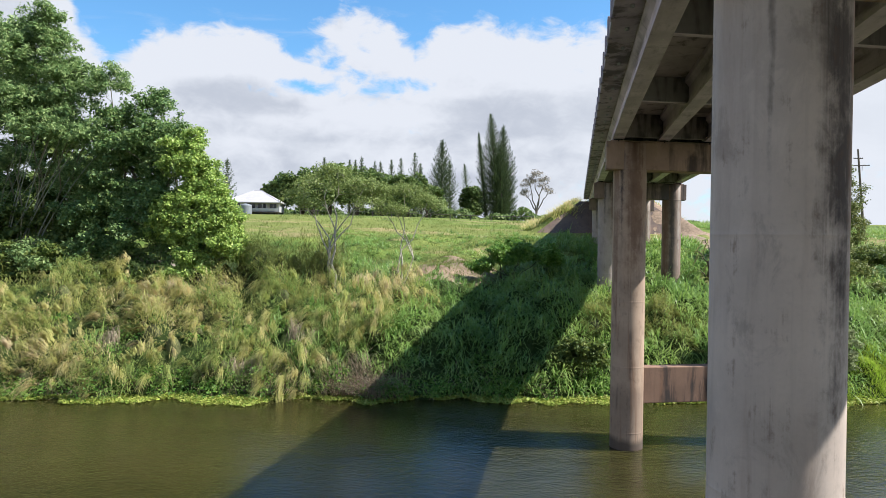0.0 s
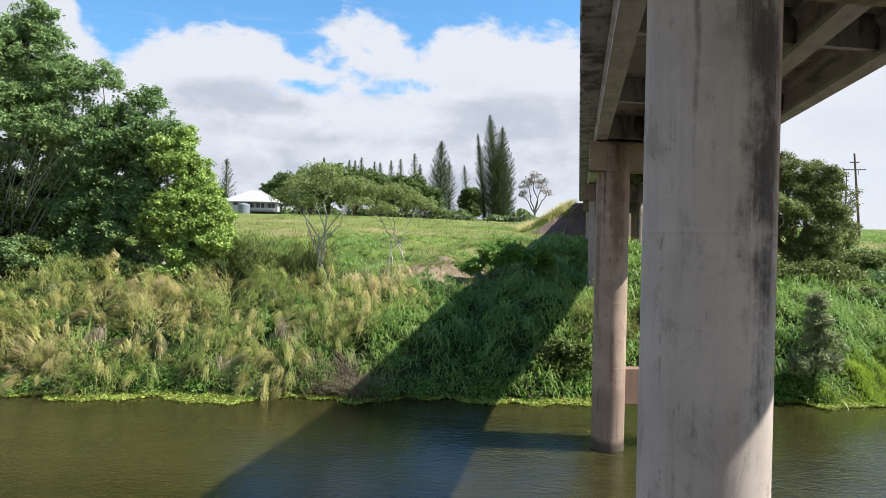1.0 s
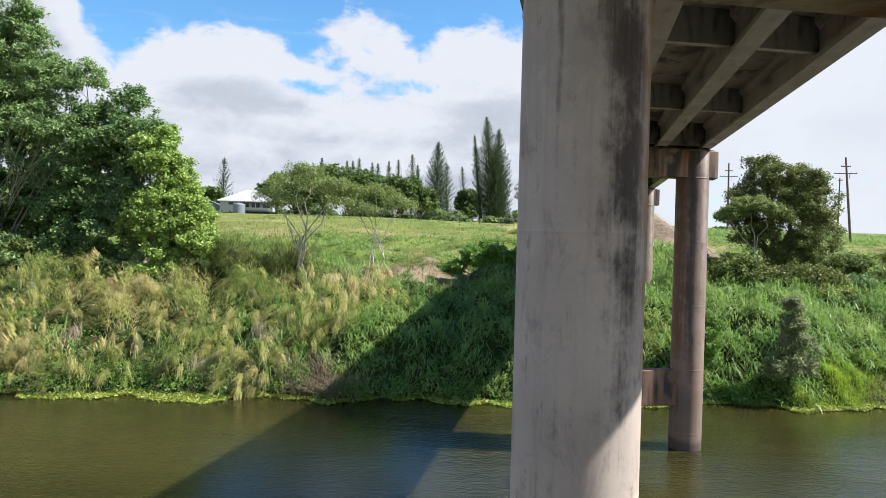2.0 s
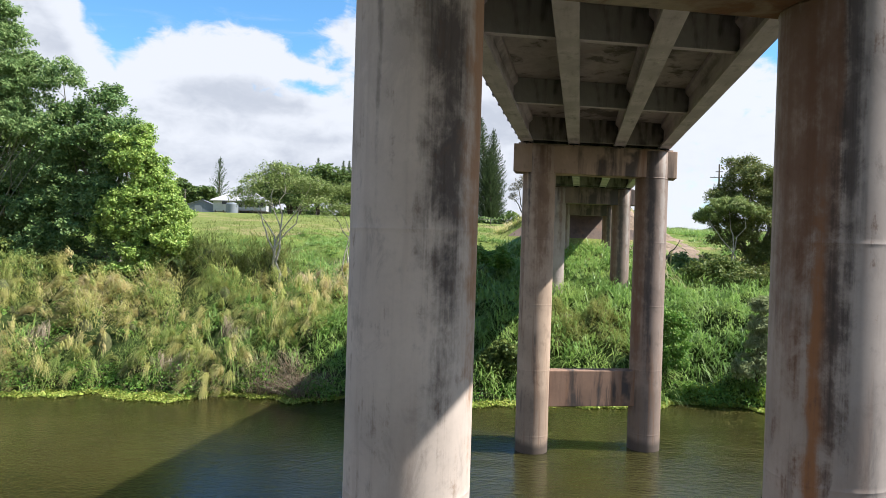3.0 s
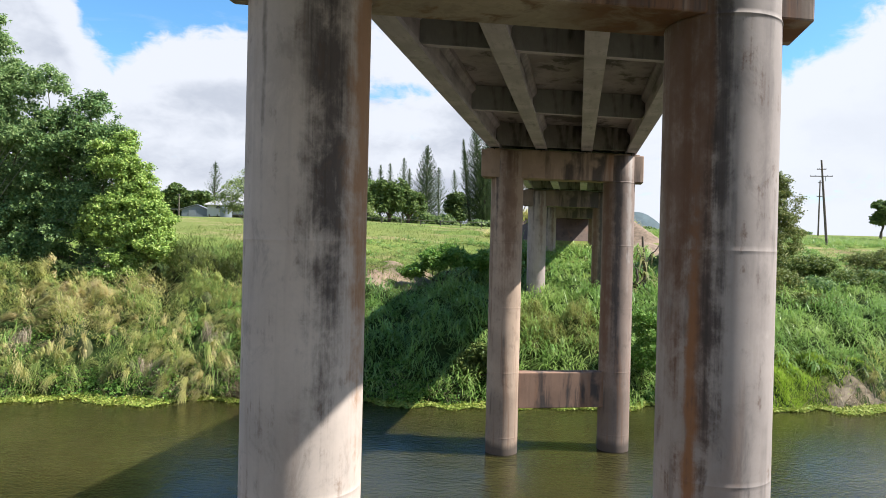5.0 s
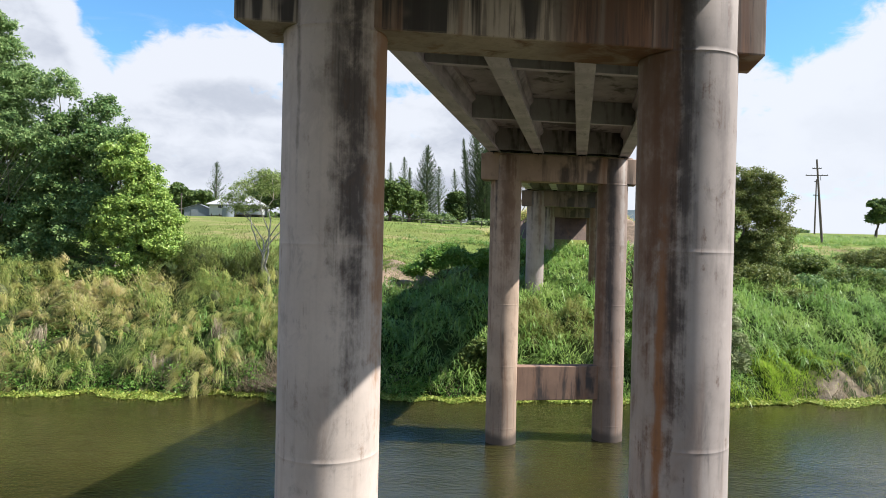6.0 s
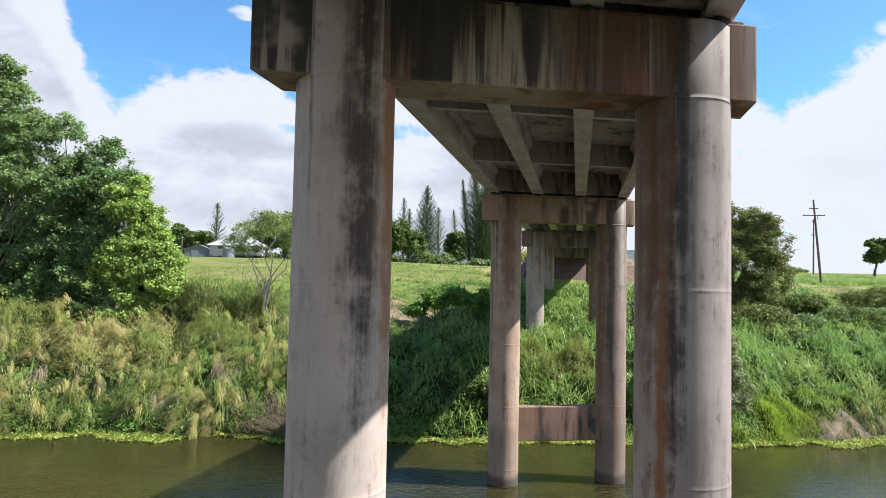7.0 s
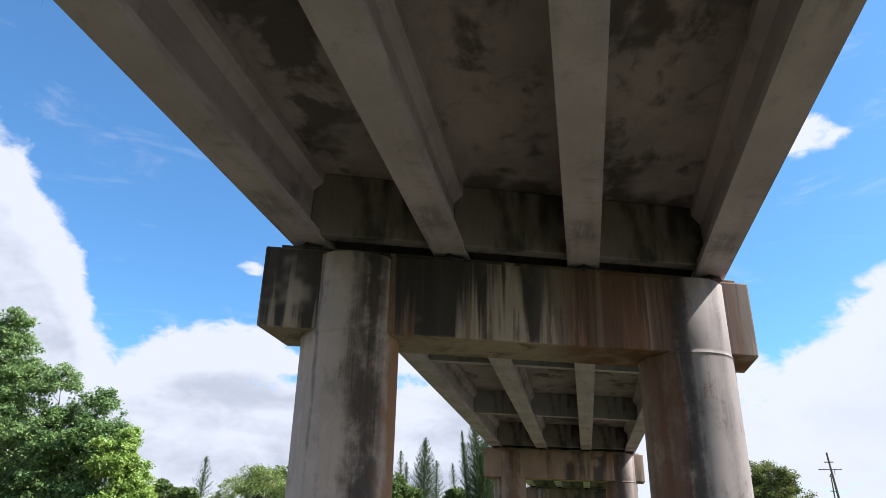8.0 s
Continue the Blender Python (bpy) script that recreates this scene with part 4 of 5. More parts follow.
for i, (x, y, w, h) in enumerate([(13, 52.5, 2.4, 1.6), (16.5, 51.5, 2.6, 1.5), (20.5, 54, 2.4, 1.3), (24.5, 56, 2.6, 1.3), (19, 49.5, 2.0, 1.0), (28, 60, 2.5, 1.2), (23, 63, 2.5, 1.2), (32, 70, 3.0, 1.3), (11.5, 56, 1.8, 1.6), (36, 66, 3, 1.5)]):
    g = float(ground_z(x, y))
    tree("bank_shrub", (x, y), [(x, y, g + h * 0.5, w, w * 0.8, h * 0.75), (x + w * 0.6, y + 0.4, g + h * 0.35, w * 0.7, w * 0.6, h * 0.6), (x - w * 0.6, y, g + h * 0.35, w * 0.7, w * 0.6, h * 0.5)], 7500, 0.15, (M_OLIVE, M_SUNNY, M_LEAF_DARK)[i % 3], 0.05, M_BARK_DARK, "leafy shrub on the upper bank", 0.4, 2, 8, seed=20 + i, category="shrub")
tree("conical_shrub", (12.3, 37.9), [(12.3, 37.7, 4.9, 0.45, 0.45, 0.8), (12.3, 37.7, 4.0, 0.75, 0.7, 0.8), (12.3, 37.7, 2.9, 1.1, 1.0, 0.9), (12.4, 37.5, 1.9, 1.35, 1.2, 0.8)], 12000, 0.08, M_GREYGREEN, 0.05, M_BARK_DARK, "grey-green feathery conical shrub at the water's edge", 0.25, 1, 40, long=4.0, seed=40, category="shrub")
tree("waterside_shrub", (8.2, 38.6), [(8.2, 38.2, 3.6, 1.0, 1.0, 1.4), (8.0, 38, 2.0, 1.3, 1.1, 1.2)], 11000, 0.11, M_HERB, 0.05, M_BARK_DARK, "dark leafy shrub at the water's edge", 0.35, 2, 12, seed=41, category="shrub")
tree("waterside_shrub", (0.4, 36.2), [(0.2, 35.8, 1.9, 1.1, 0.9, 1.2), (-0.8, 35.6, 1.4, 0.9, 0.7, 0.9)], 8000, 0.15, M_OLIVE, 0.04, M_BARK_DARK, "leafy green shrub at the water's edge", 0.3, 2, 12, seed=42, category="shrub")

def cane(x, y, height, arms, seed, label):
    """A stout leaning stem with side arms, and long dead leaves hanging from its lower half."""
    r = np.random.default_rng(seed)
    ob = tagged(new("cane_plant"), label, "cane", "canes beside the pier")
    ob.location = (x, y, float(ground_z(x, y)) - 0.1)
    top = np.array([-0.08 * height, 0.0, height])
    put("stem", mesh_from("stem", *tubes([bend(np.zeros(3), top, 0.13, 0.07, 8, 0.06, r)], 7), M_BARK_DARK, True), ob)
    P, Wy = [], []
    for i in range(arms):
        foot = top * r.uniform(0.35, 0.6)
        an = r.uniform(0, 6.28) if i > 1 else (0.25, 2.9)[i]
        tip = foot + np.array([math.cos(an), math.sin(an), r.uniform(0.9, 1.5)]) * height * 0.24
        put("arm", mesh_from("arm", *tubes([bend(foot, tip, 0.06, 0.025, 6, 0.08, r)], 5), M_BARK_DARK, True), ob)
        for q in np.linspace(0.3, 1.0, 7):
            P.append(foot + (tip - foot) * q)
            Wy.append((math.cos(an) + r.normal(0, 0.5), math.sin(an) + r.normal(0, 0.5), 0.5))
    for q in r.uniform(0.04, 0.6, 46):
        an = r.uniform(0, 6.28)
        P.append(top * q)
        Wy.append((0.8 * math.cos(an), 0.8 * math.sin(an), 0.7))
    n = len(P)
    v, f, uv = blades3(np.array(P), np.array(Wy), r.uniform(0.7, 1.5, n), r.uniform(0.7, 1.4, n), np.full(n, 0.1), 6, r.uniform(0.3, 1, n))
    put("leaf_blades", mesh_from("leaf_blades", v, f, M_CANE, False, uv), ob)


cane(9.15, 49.8, 4.6, 4, 300, "tall dead cane plant with a blackened stem and hanging leaves")
cane(8.5, 48.2, 2.4, 2, 301, "short half-dry cane plant with long arching leaves")

# far row: broad trees, pines, a bare tree
for i, (x, y, w, h) in enumerate([(-71.5, 160, 6, 9.4), (-66.5, 161, 8, 11.6), (-60, 162, 9, 13.2), (-53, 163, 8.5, 12.2), (-47, 164, 8, 11.2), (-41, 165, 7, 10.6), (-36.5, 166, 5, 9.0), (-29.8, 200, 4.6, 10.6), (-101, 169, 5.5, 9.2), (-95.5, 170, 5.5, 7.6), (-62, 156, 5, 8)]):
    g = float(ground_z(x, y))
    tree("broad_tree", (x, y), [(x, y, g + h * 0.62, w * 0.8, w * 0.6, h * 0.4), (x - w * 0.4, y, g + h * 0.5, w * 0.55, w * 0.5, h * 0.38), (x + w * 0.4, y, g + h * 0.48, w * 0.55, w * 0.5, h * 0.38), (x, y - 1.5, g + h * 0.36, w * 0.7, w * 0.4, h * 0.3)], 9500, 0.56, M_FAR, 0.4, M_BARK_DARK, "broad dark green paddock tree", 0.75, 2, 12, seed=50 + i)


def pine(x, y, top, spread_r, seed, far=False, gaps=0.12, lean=0.0, label="tall narrow pine with upswept spiky branches"):
    r = np.random.default_rng(seed)
    bz = float(ground_z(x, y)) - 0.1
    H = top - bz
    ob = tagged(new("pine_tree"), label, "pine", "row of pines beyond the paddock")
    ob.location = (x - lean, y, bz)
    put("trunk", mesh_from("trunk", *tubes([[((0, 0, 0), 0.45), ((lean * 0.6, 0, H * 0.6), 0.22), ((lean, 0, H), 0.04)]], 7), M_BARK_DARK, True), ob)
    B, Y, Hh, Wd = [], [], [], []
    z = 0.05 * H
    while z < H - 0.4:
        s = z / H
        whorl = spread_r * min(1.0, (1.02 - s) / 0.5) ** 0.9 * (1.0 if s > 0.12 else 0.6 + 3.3 * s)
        n = 5 if whorl < 0.7 else 8 if far else 12
        turn = r.uniform(0, 6.28)
        for b in range(n):
            an = turn + 6.283 * b / n + r.normal(0, 0.2)
            reach = max(0.12, whorl * r.uniform(0.72, 1.08) * (0.5 if r.uniform() < gaps else 1.0))
            lift = r.uniform(0.05, 0.25)
            for q in np.linspace(0.25, 1.0, max(3, int(reach / (0.5 if far else 0.28)))):
                foot = (lean * s + math.cos(an) * reach * q, math.sin(an) * reach * q, z + reach * (lift * q + 0.38 * q ** 3) + r.normal(0, 0.1))
                for sg in (-1, 1):
                    e = an + sg * r.uniform(0.2, 0.9)
                    B.append(foot)
                    Y.append((math.cos(e) * 0.75, math.sin(e) * 0.75, r.uniform(0.1, 1.0)))
                    Hh.append(r.uniform(0.4, 0.75) * (1.2 if far else 1.0) * (1.0 - 0.3 * s))
                    Wd.append((0.16 if far else 0.115) * r.uniform(0.7, 1.2))
        z += (0.66 if far else 0.44) * r.uniform(0.8, 1.2)
    for q in np.linspace(0.93, 1.0, 10):
        B.append((lean * q, 0, H * q - 0.15))
        Y.append((r.normal(0, 0.3), r.normal(0, 0.3), 1.0))
        Hh.append(0.5)
        Wd.append(0.08)
    v, f, _ = blades3(np.array(B, float), np.array(Y), np.array(Hh), np.full(len(B), -0.12), np.array(Wd), 2)
    put("crown", mesh_from("crown", v, f, M_PINE), ob)


for i, (x, y, top, w, gaps, lean) in enumerate([(-118.6, 221, 34.6, 3.0, 0.25, 0.3), (-96, 254, 38.6, 2.3, 0.3, 0), (-86.5, 256, 37.6, 2.2, 0.3, 0), (-84.5, 257, 37.8, 2.3, 0.3, 0), (-82, 257, 39.2, 2.5, 0.3, 0.4), (-77.1, 258, 37.6, 2.2, 0.3, -0.3), (-74.8, 258, 37.3, 2.3, 0.3, 0), (-70.7, 259, 38.0, 2.4, 0.3, 0), (-67.3, 260, 38.7, 2.4, 0.3, -0.6), (-61.3, 258, 40.4, 3.0, 0.2, 0), (-59.4, 259, 36.7, 2.6, 0.3, -0.8), (-38.6, 196, 36.2, 3.4, 0.12, 0), (-49.2, 265, 37.6, 3.4, 0.15, -0.4), (-45.2, 276, 37.8, 2.8, 0.45, -2.4), (-27.3, 190, 37.0, 1.7, 0.5, -2.6), (-23.4, 185, 41.2, 3.1, 0.06, -2.6), (-20.3, 187.5, 38.6, 2.9, 0.06, -0.8), (-20.6, 184, 33.0, 3.4, 0.06, -0.6)]):
    pine(x, y, top, w * 1.15, 80 + i, y > 210, gaps, lean)
tree("bare_tree", (-10.3, 176), [(-12.2, 176, 21.8, 2.2, 1.9, 2.2), (-8.8, 176, 22.1, 2.2, 1.9, 2.3), (-10.5, 176, 23.9, 2.1, 1.7, 1.3), (-7.6, 176, 19.9, 1.6, 1.4, 1.7), (-13.2, 176, 19.2, 1.5, 1.4, 1.7)], 2600, 0.24, M_TWIG, 0.28, M_BARK, "nearly leafless grey tree in the paddock", 0.7, 2, 420, seed=110)
tree("far_tree", (47.5, 112), [(48.5, 112, 14.2, 2.2, 2, 1.8), (48, 112, 12.6, 1.6, 1.6, 1.2)], 5000, 0.45, M_FAR, 0.2, M_BARK_DARK, "dark rounded tree on the field's skyline", 0.6, 1, 8, seed=111)


sr = np.random.default_rng(130)
sx = sr.uniform(-125, 60, 18000)
su = sr.uniform(0, 1, 18000)
sh = 2.2 + 1.0 * np.sin(sx * 0.35) + 0.7 * np.sin(sx * 0.9 + 1)
sy = np.where(sx < -6, 171, 186) + sr.normal(0, 1.5, 18000)
sp = np.column_stack([sx, sy, ground_z(sx, sy) + su * np.where(sx < -6, sh, sh * 0.45)])
v, f = leaves(sp, np.tile([0.3, -0.8, 0.3], (18000, 1)), 0.7, 1.8, 0.5, sr)
put("far_scrub", mesh_from("far_scrub", v, f, M_FAR), None, label="dark scrub along the far side of the paddock", category="scrub", kind="stuff")


# ---- grass ----
def tufts(centres, per, radius, h, spread_h, lean, droop, width, r, rows=4, down=0.0):
    k = np.repeat(np.arange(len(centres)), per)
    n = len(k)
    big = r.uniform(1 - spread_h, 1 + spread_h, len(centres))[k]
    off = r.normal(0, radius, (n, 2)) * big[:, None]
    xy = centres[k] + off
    base = np.column_stack([xy, ground_z(xy[:, 0], xy[:, 1]) - 0.05])
    hh = h * big * r.uniform(0.55, 1.15, n)
    way = off / (radius * big[:, None]) + np.column_stack([np.zeros(n), np.full(n, -down)]) + r.normal(0, 0.45, (n, 2))
    yaw = np.arctan2(way[:, 1], way[:, 0])
    tag = r.uniform(0, 1, len(centres))[k]
    return blades(base, hh, yaw, np.abs(r.normal(lean, 0.15, n)), np.abs(r.normal(droop, 0.25, n)), width * r.uniform(0.6, 1.3, n), rows, tag)


def scatter(x0, x1, d0, d1, n, r):
    x = r.uniform(x0, x1, n)
    return np.column_stack([x, shore(x) + r.uniform(d0, d1, n)])


def clear(c, *rects):
    keep = np.ones(len(c), bool)
    for x0, x1, y0, y1 in rects:
        keep &= ~((c[:, 0] > x0) & (c[:, 0] < x1) & (c[:, 1] > y0) & (c[:, 1] < y1))
    return c[keep]


COLS = [(x - 0.9, x + 0.9, bent_line(k, x) - 0.9, bent_line(k, x) + 0.9) for k in (2, 3) for x in COL_X]
DIRT = (-12.2, -5.6, 43.2, 52.0)
TANGLE = (-12.2, -8.8, 30.0, 34.0)
HOLLOWS = [(-14.4, 34.6, 0.75), (-16.3, 31.7, 0.85), (-23.5, 31.0, 0.6)]
PITS = [(x - w, x + w, y - 0.75, y + 0.55) for x, y, w in HOLLOWS]


def grass(name, c, label, material, *args, rows=4, down=0.0):
    v, f, uv = tufts(clear(c, *COLS, *PITS, DIRT, TANGLE), *args, rows=rows, down=down)
    put(name, mesh_from(name, v, f, material, False, uv), None, label=label, category="grass", kind="stuff")


r1 = np.random.default_rng(201)
def mounds(name, c, label, material, per, size, rise, h, fall, width, r, rows=4, down=0.35, straw=0.0, lock=24, dry=0.0, mess=0.32, comb=0.0, thatch=0.86, tight=0.13, lean=0.0, vary=0.08):
    """Rounded tussocks: blades rooted all over a low dome of thatch, hanging down it."""
    c = clear(c, *COLS, *PITS, DIRT, TANGLE)
    m = len(c)
    big = r.uniform(0.45, 1.5, m)
    gz = ground_z(c[:, 0], c[:, 1])
    field = 0.5 + 0.3 * np.sin(c[:, 0] * 0.42 + 1.7 * np.sin(c[:, 1] * 0.31)) + 0.12 * np.sin(c[:, 0] * 1.1 + c[:, 1] * 1.3)
    tag0 = np.clip(0.7 * (field - 0.12) + 0.3 * r.beta(1.3, 1.9, m) + straw, 0, 1)
    locks = np.repeat(np.arange(m), (per / lock * big ** 1.5).astype(int) + 4)
    lu = r.normal(0, 1, (len(locks), 3)) + np.array([0, -0.3, 0.25])
    lu /= np.linalg.norm(lu, axis=1)[:, None]
    lu[:, 2] = np.abs(lu[:, 2]) ** 0.8
    sweep = np.sin(c[:, 0] * 0.33 + 1.3 * np.sin(c[:, 1] * 0.45)) + 0.5 * np.sin(c[:, 0] * 0.9 + c[:, 1] * 0.6)
    lway = lu * np.array([1, 1, 0.7]) + np.array([0, -down, 0.45]) + r.normal(0, 0.22, (len(locks), 3)) + np.column_stack([sweep * comb + lean, np.zeros(m), np.zeros(m)])[locks]
    ltag = r.normal(0, vary, len(locks)) + np.where(r.uniform(0, 1, len(locks)) < dry, r.uniform(0.25, 0.5, len(locks)), 0)
    lsize = r.uniform(0.6, 1.3, len(locks))
    pick = np.repeat(np.arange(len(locks)), lock)
    k = locks[pick]
    n = len(k)
    u = lu[pick] + r.normal(0, tight, (n, 3))
    u[:, 2] = np.abs(u[:, 2])
    rad = (size * big)[k][:, None] * np.array([1.0, 0.85, rise])
    base = np.column_stack([c[k], gz[k] - 0.1]) + u * rad * 0.96
    base[:, 2] += np.maximum(ground_z(base[:, 0], base[:, 1]) - gz[k], -0.3)
    way = lway[pick] + r.normal(0, mess, (n, 3))
    way /= np.linalg.norm(way, axis=1)[:, None]
    hh = h * big[k] ** 0.5 * lsize[pick] * r.uniform(0.6, 1.2, n)
    v, f, uv = blades3(base, way, hh, np.abs(r.normal(fall, 0.2, n)), width * r.uniform(0.6, 1.4, n), rows, np.clip(tag0[k] + ltag[pick] + r.normal(0, 0.05, n), 0, 1))
    put(name, mesh_from(name, v, f, material, False, uv), None, label=label, category="grass", kind="stuff")
    if not thatch:
        return
    # thatch domes whose dark colour stands for shade in the recesses
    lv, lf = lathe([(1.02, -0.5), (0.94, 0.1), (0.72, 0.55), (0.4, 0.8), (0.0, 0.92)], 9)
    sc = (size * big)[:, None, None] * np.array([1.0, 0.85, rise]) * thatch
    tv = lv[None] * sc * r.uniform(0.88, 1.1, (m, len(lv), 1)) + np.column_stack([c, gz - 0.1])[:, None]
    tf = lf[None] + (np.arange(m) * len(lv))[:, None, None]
    put(name.replace("grass", "thatch"), mesh_from(name + "_thatch", tv.reshape(-1, 3), tf.reshape(-1, 4), M_THATCH_SHADE, True), None, label="matted thatch under the grass, darkened as shade in the gaps", category="grass", kind="stuff")


def apart(c, gap):
    """Thins points out so that none stand closer than the gap."""
    kept = []
    for p in c:
        if all((p[0] - q[0]) ** 2 + (p[1] - q[1]) ** 2 > gap * gap for q in kept):
            kept.append(p)
    return np.array(kept)


def tiers(x0, x1, rows, gap, r):
    """Rough rows of tussock places that step up the bank."""
    out = []
    for d in rows:
        x = np.arange(x0, x1, gap) + r.uniform(0, gap) + r.normal(0, 0.3, len(np.arange(x0, x1, gap)))
        out.append(np.column_stack([x, shore(x) + d + r.normal(0, 0.3, len(x)) + 0.5 * np.sin(x * 0.7 + d)]))
    return np.concatenate(out)


c1 = np.concatenate([tiers(-41, -10, (1.2, 2.7, 4.3, 5.9, 7.6, 9.3), 1.12, r1), apart(scatter(20.5, 34, 0.9, 2.6, 60, r1), 1.4)])
mounds("tussock_grass", c1, "straw-green tussock grass hanging over the bank", M_TUSSOCK, 230, 0.80, 1.5, 0.5, 0.5, 0.0145, r1, rows=3, down=0.3, straw=-0.2, lock=16, dry=0.18, mess=0.42, comb=0.5, thatch=0.4, tight=0.18)
mounds("plume_grass", c1 + np.array([0, -0.1]), "pale feathery seed heads nodding over the tussocks", M_TUSSOCK, 125, 0.84, 1.5, 1.0, 0.85, 0.014, r1, rows=4, down=0.3, straw=0.1, lock=44, mess=0.17, comb=0.8, thatch=0, tight=0.075, lean=-0.4, vary=0.17)
def sown(x0, x1, d0, d1, gap, r):
    """Places about a gap apart that cover a stretch of the bank evenly."""
    a, b = np.meshgrid(np.arange(x0, x1, gap), np.arange(d0, d1, gap))
    x = a.ravel() + r.uniform(-0.45, 0.45, a.size) * gap
    return np.column_stack([x, shore(x) + b.ravel() + r.uniform(-0.45, 0.45, a.size) * gap])


c2 = np.concatenate([sown(0, 13, 0.9, 15, 0.98, r1), sown(13, 36, 3.0, 15, 0.98, r1), sown(-13.5, 0, 1.2, 10, 1.0, r1), scatter(-34, -12, 0.6, 12, 26, r1), sown(-17, 0, 10, 19, 1.15, r1)])
mounds("lush_grass", c2, "lush bright green long-leaved grass on the bank", M_REED, 84, 0.74, 0.8, 0.8, 0.6, 0.028, r1, rows=3, down=0.2, lock=7, mess=0.5, thatch=0, tight=0.2)
c8 = np.array([(-12.6, 43.6), (-11.9, 44.1), (-11.2, 43.7), (-12.2, 44.8), (-11.4, 45.0), (-13.1, 44.4)])
mounds("broad_grass", c8, "clump of broad-bladed fresh green grass", M_REED, 150, 0.6, 1.1, 1.1, 0.6, 0.045, r1, rows=3, down=0.1)
c9 = apart(np.column_stack([r1.uniform(-22.5, -15.2, 120), r1.uniform(40.2, 44.5, 120)]), 0.9)
mounds("olive_scrub", c9, "dull olive wispy scrub on the upper bank", M_SCRUB, 620, 0.95, 2.2, 0.42, 0.35, 0.020, r1, rows=2, down=0.1, lock=16, mess=0.7, comb=0.2, thatch=0.66)
c10 = np.concatenate([np.column_stack([r1.uniform(16, 50, 330), r1.uniform(54, 98, 330)]), np.column_stack([r1.uniform(-24, 0, 130), r1.uniform(50, 74, 130)])])
mounds("field_weeds", c10, "uneven green weeds and grass tufts in the paddock", M_REED, 60, 0.85, 0.45, 0.5, 0.6, 0.04, r1, rows=2, down=0.1, lock=12, mess=0.5, thatch=0)
c7 = np.column_stack([r1.uniform(-3, 11, 200), r1.uniform(49, 70, 200)])
mounds("pier_grass", c7, "thick green grass between the piers", M_REED, 42, 0.95, 0.75, 0.9, 0.6, 0.045, r1, rows=3, down=0.2, lock=12, mess=0.5, thatch=0)
c11 = np.column_stack([r1.uniform(0.6, 6.6, 34), r1.uniform(38.2, 42.6, 34)])
mounds("olive_weeds", c11, "pale olive fine-leaved weeds behind the tie beam", M_SCRUB, 420, 0.7, 1.1, 0.4, 0.4, 0.018, r1, rows=2, down=0.15, lock=12, mess=0.6, thatch=0.62)
c3 = np.concatenate([scatter(-30, 40, 9, 30, 2200, r1), scatter(-45, 45, 20, 45, 1000, r1)])
c3 = np.concatenate([c3, np.column_stack([r1.uniform(-42, 0, 1500), r1.uniform(62, 100, 1500)])])
grass("paddock_grass", c3, "short yellow-green paddock grass", M_FIELD, 10, 0.6, 0.36, 0.5, 0.3, 0.5, 0.035, r1, rows=2)
cd = np.column_stack([r1.uniform(-12, -5.6, 190), r1.uniform(44.2, 53, 190)])
v, f, uv = tufts(cd, 26, 0.25, 0.4, 0.4, 0.3, 0.5, 0.02, r1, 3)
put("sparse_grass", mesh_from("sparse_grass", v, f, M_FIELD, False, uv), None, label="thin tufts of grass on the bare dirt", category="grass", kind="stuff")
c4 = np.column_stack([np.where(r1.uniform(0, 1, 160) < 0.85, r1.uniform(-6, -0.6, 160), r1.uniform(8.4, 14, 160)), r1.uniform(83, 100, 160)])
grass("verge_grass", c4, "long dry-green grass on the road embankment", M_TUSSOCK, 40, 0.5, 1.0, 0.3, 0.3, 0.6, 0.05, r1, rows=3)

cf = np.column_stack([r1.uniform(13, 62, 620), r1.uniform(98, 108, 620)])
grass("crop_rows", cf, "low green crop along the far field's edge", M_REED, 34, 0.6, 0.85, 0.15, 0.25, 0.5, 0.035, r1, rows=2)
c5 = np.concatenate([scatter(-36, 12, 0.1, 1.0, 260, r1), scatter(-34, -4, 1.0, 7, 120, r1)])
wk = np.repeat(np.arange(len(c5)), 85)
ww = r1.normal(0, 1, (len(wk), 3))
ww /= np.linalg.norm(ww, axis=1)[:, None]
ww[:, 2] = np.abs(ww[:, 2])
wb = np.column_stack([c5[wk], ground_z(c5[wk][:, 0], c5[wk][:, 1])]) + ww * r1.uniform(0.3, 0.75, len(c5))[wk][:, None] * np.array([1, 1, 0.9])
v, f = leaves(wb, ww, 0.11, 1.7, 0.5, r1)
put("leafy_weeds", mesh_from("leafy_weeds", v, f, M_HERB), None, label="fresh green leafy weeds along the foot of the bank", category="weeds", kind="stuff")
c6 = np.concatenate([scatter(14.0, 17.4, 0.2, 3.4, 130, r1), scatter(17.0, 21, 1.6, 3.2, 30, r1), scatter(8, 13.5, 0.2, 0.9, 40, r1)])
grass("lime_grass", c6, "bright lime green grass at the water's edge", M_LIME, 60, 0.34, 0.36, 0.3, 0.3, 0.6, 0.012, r1, rows=3)

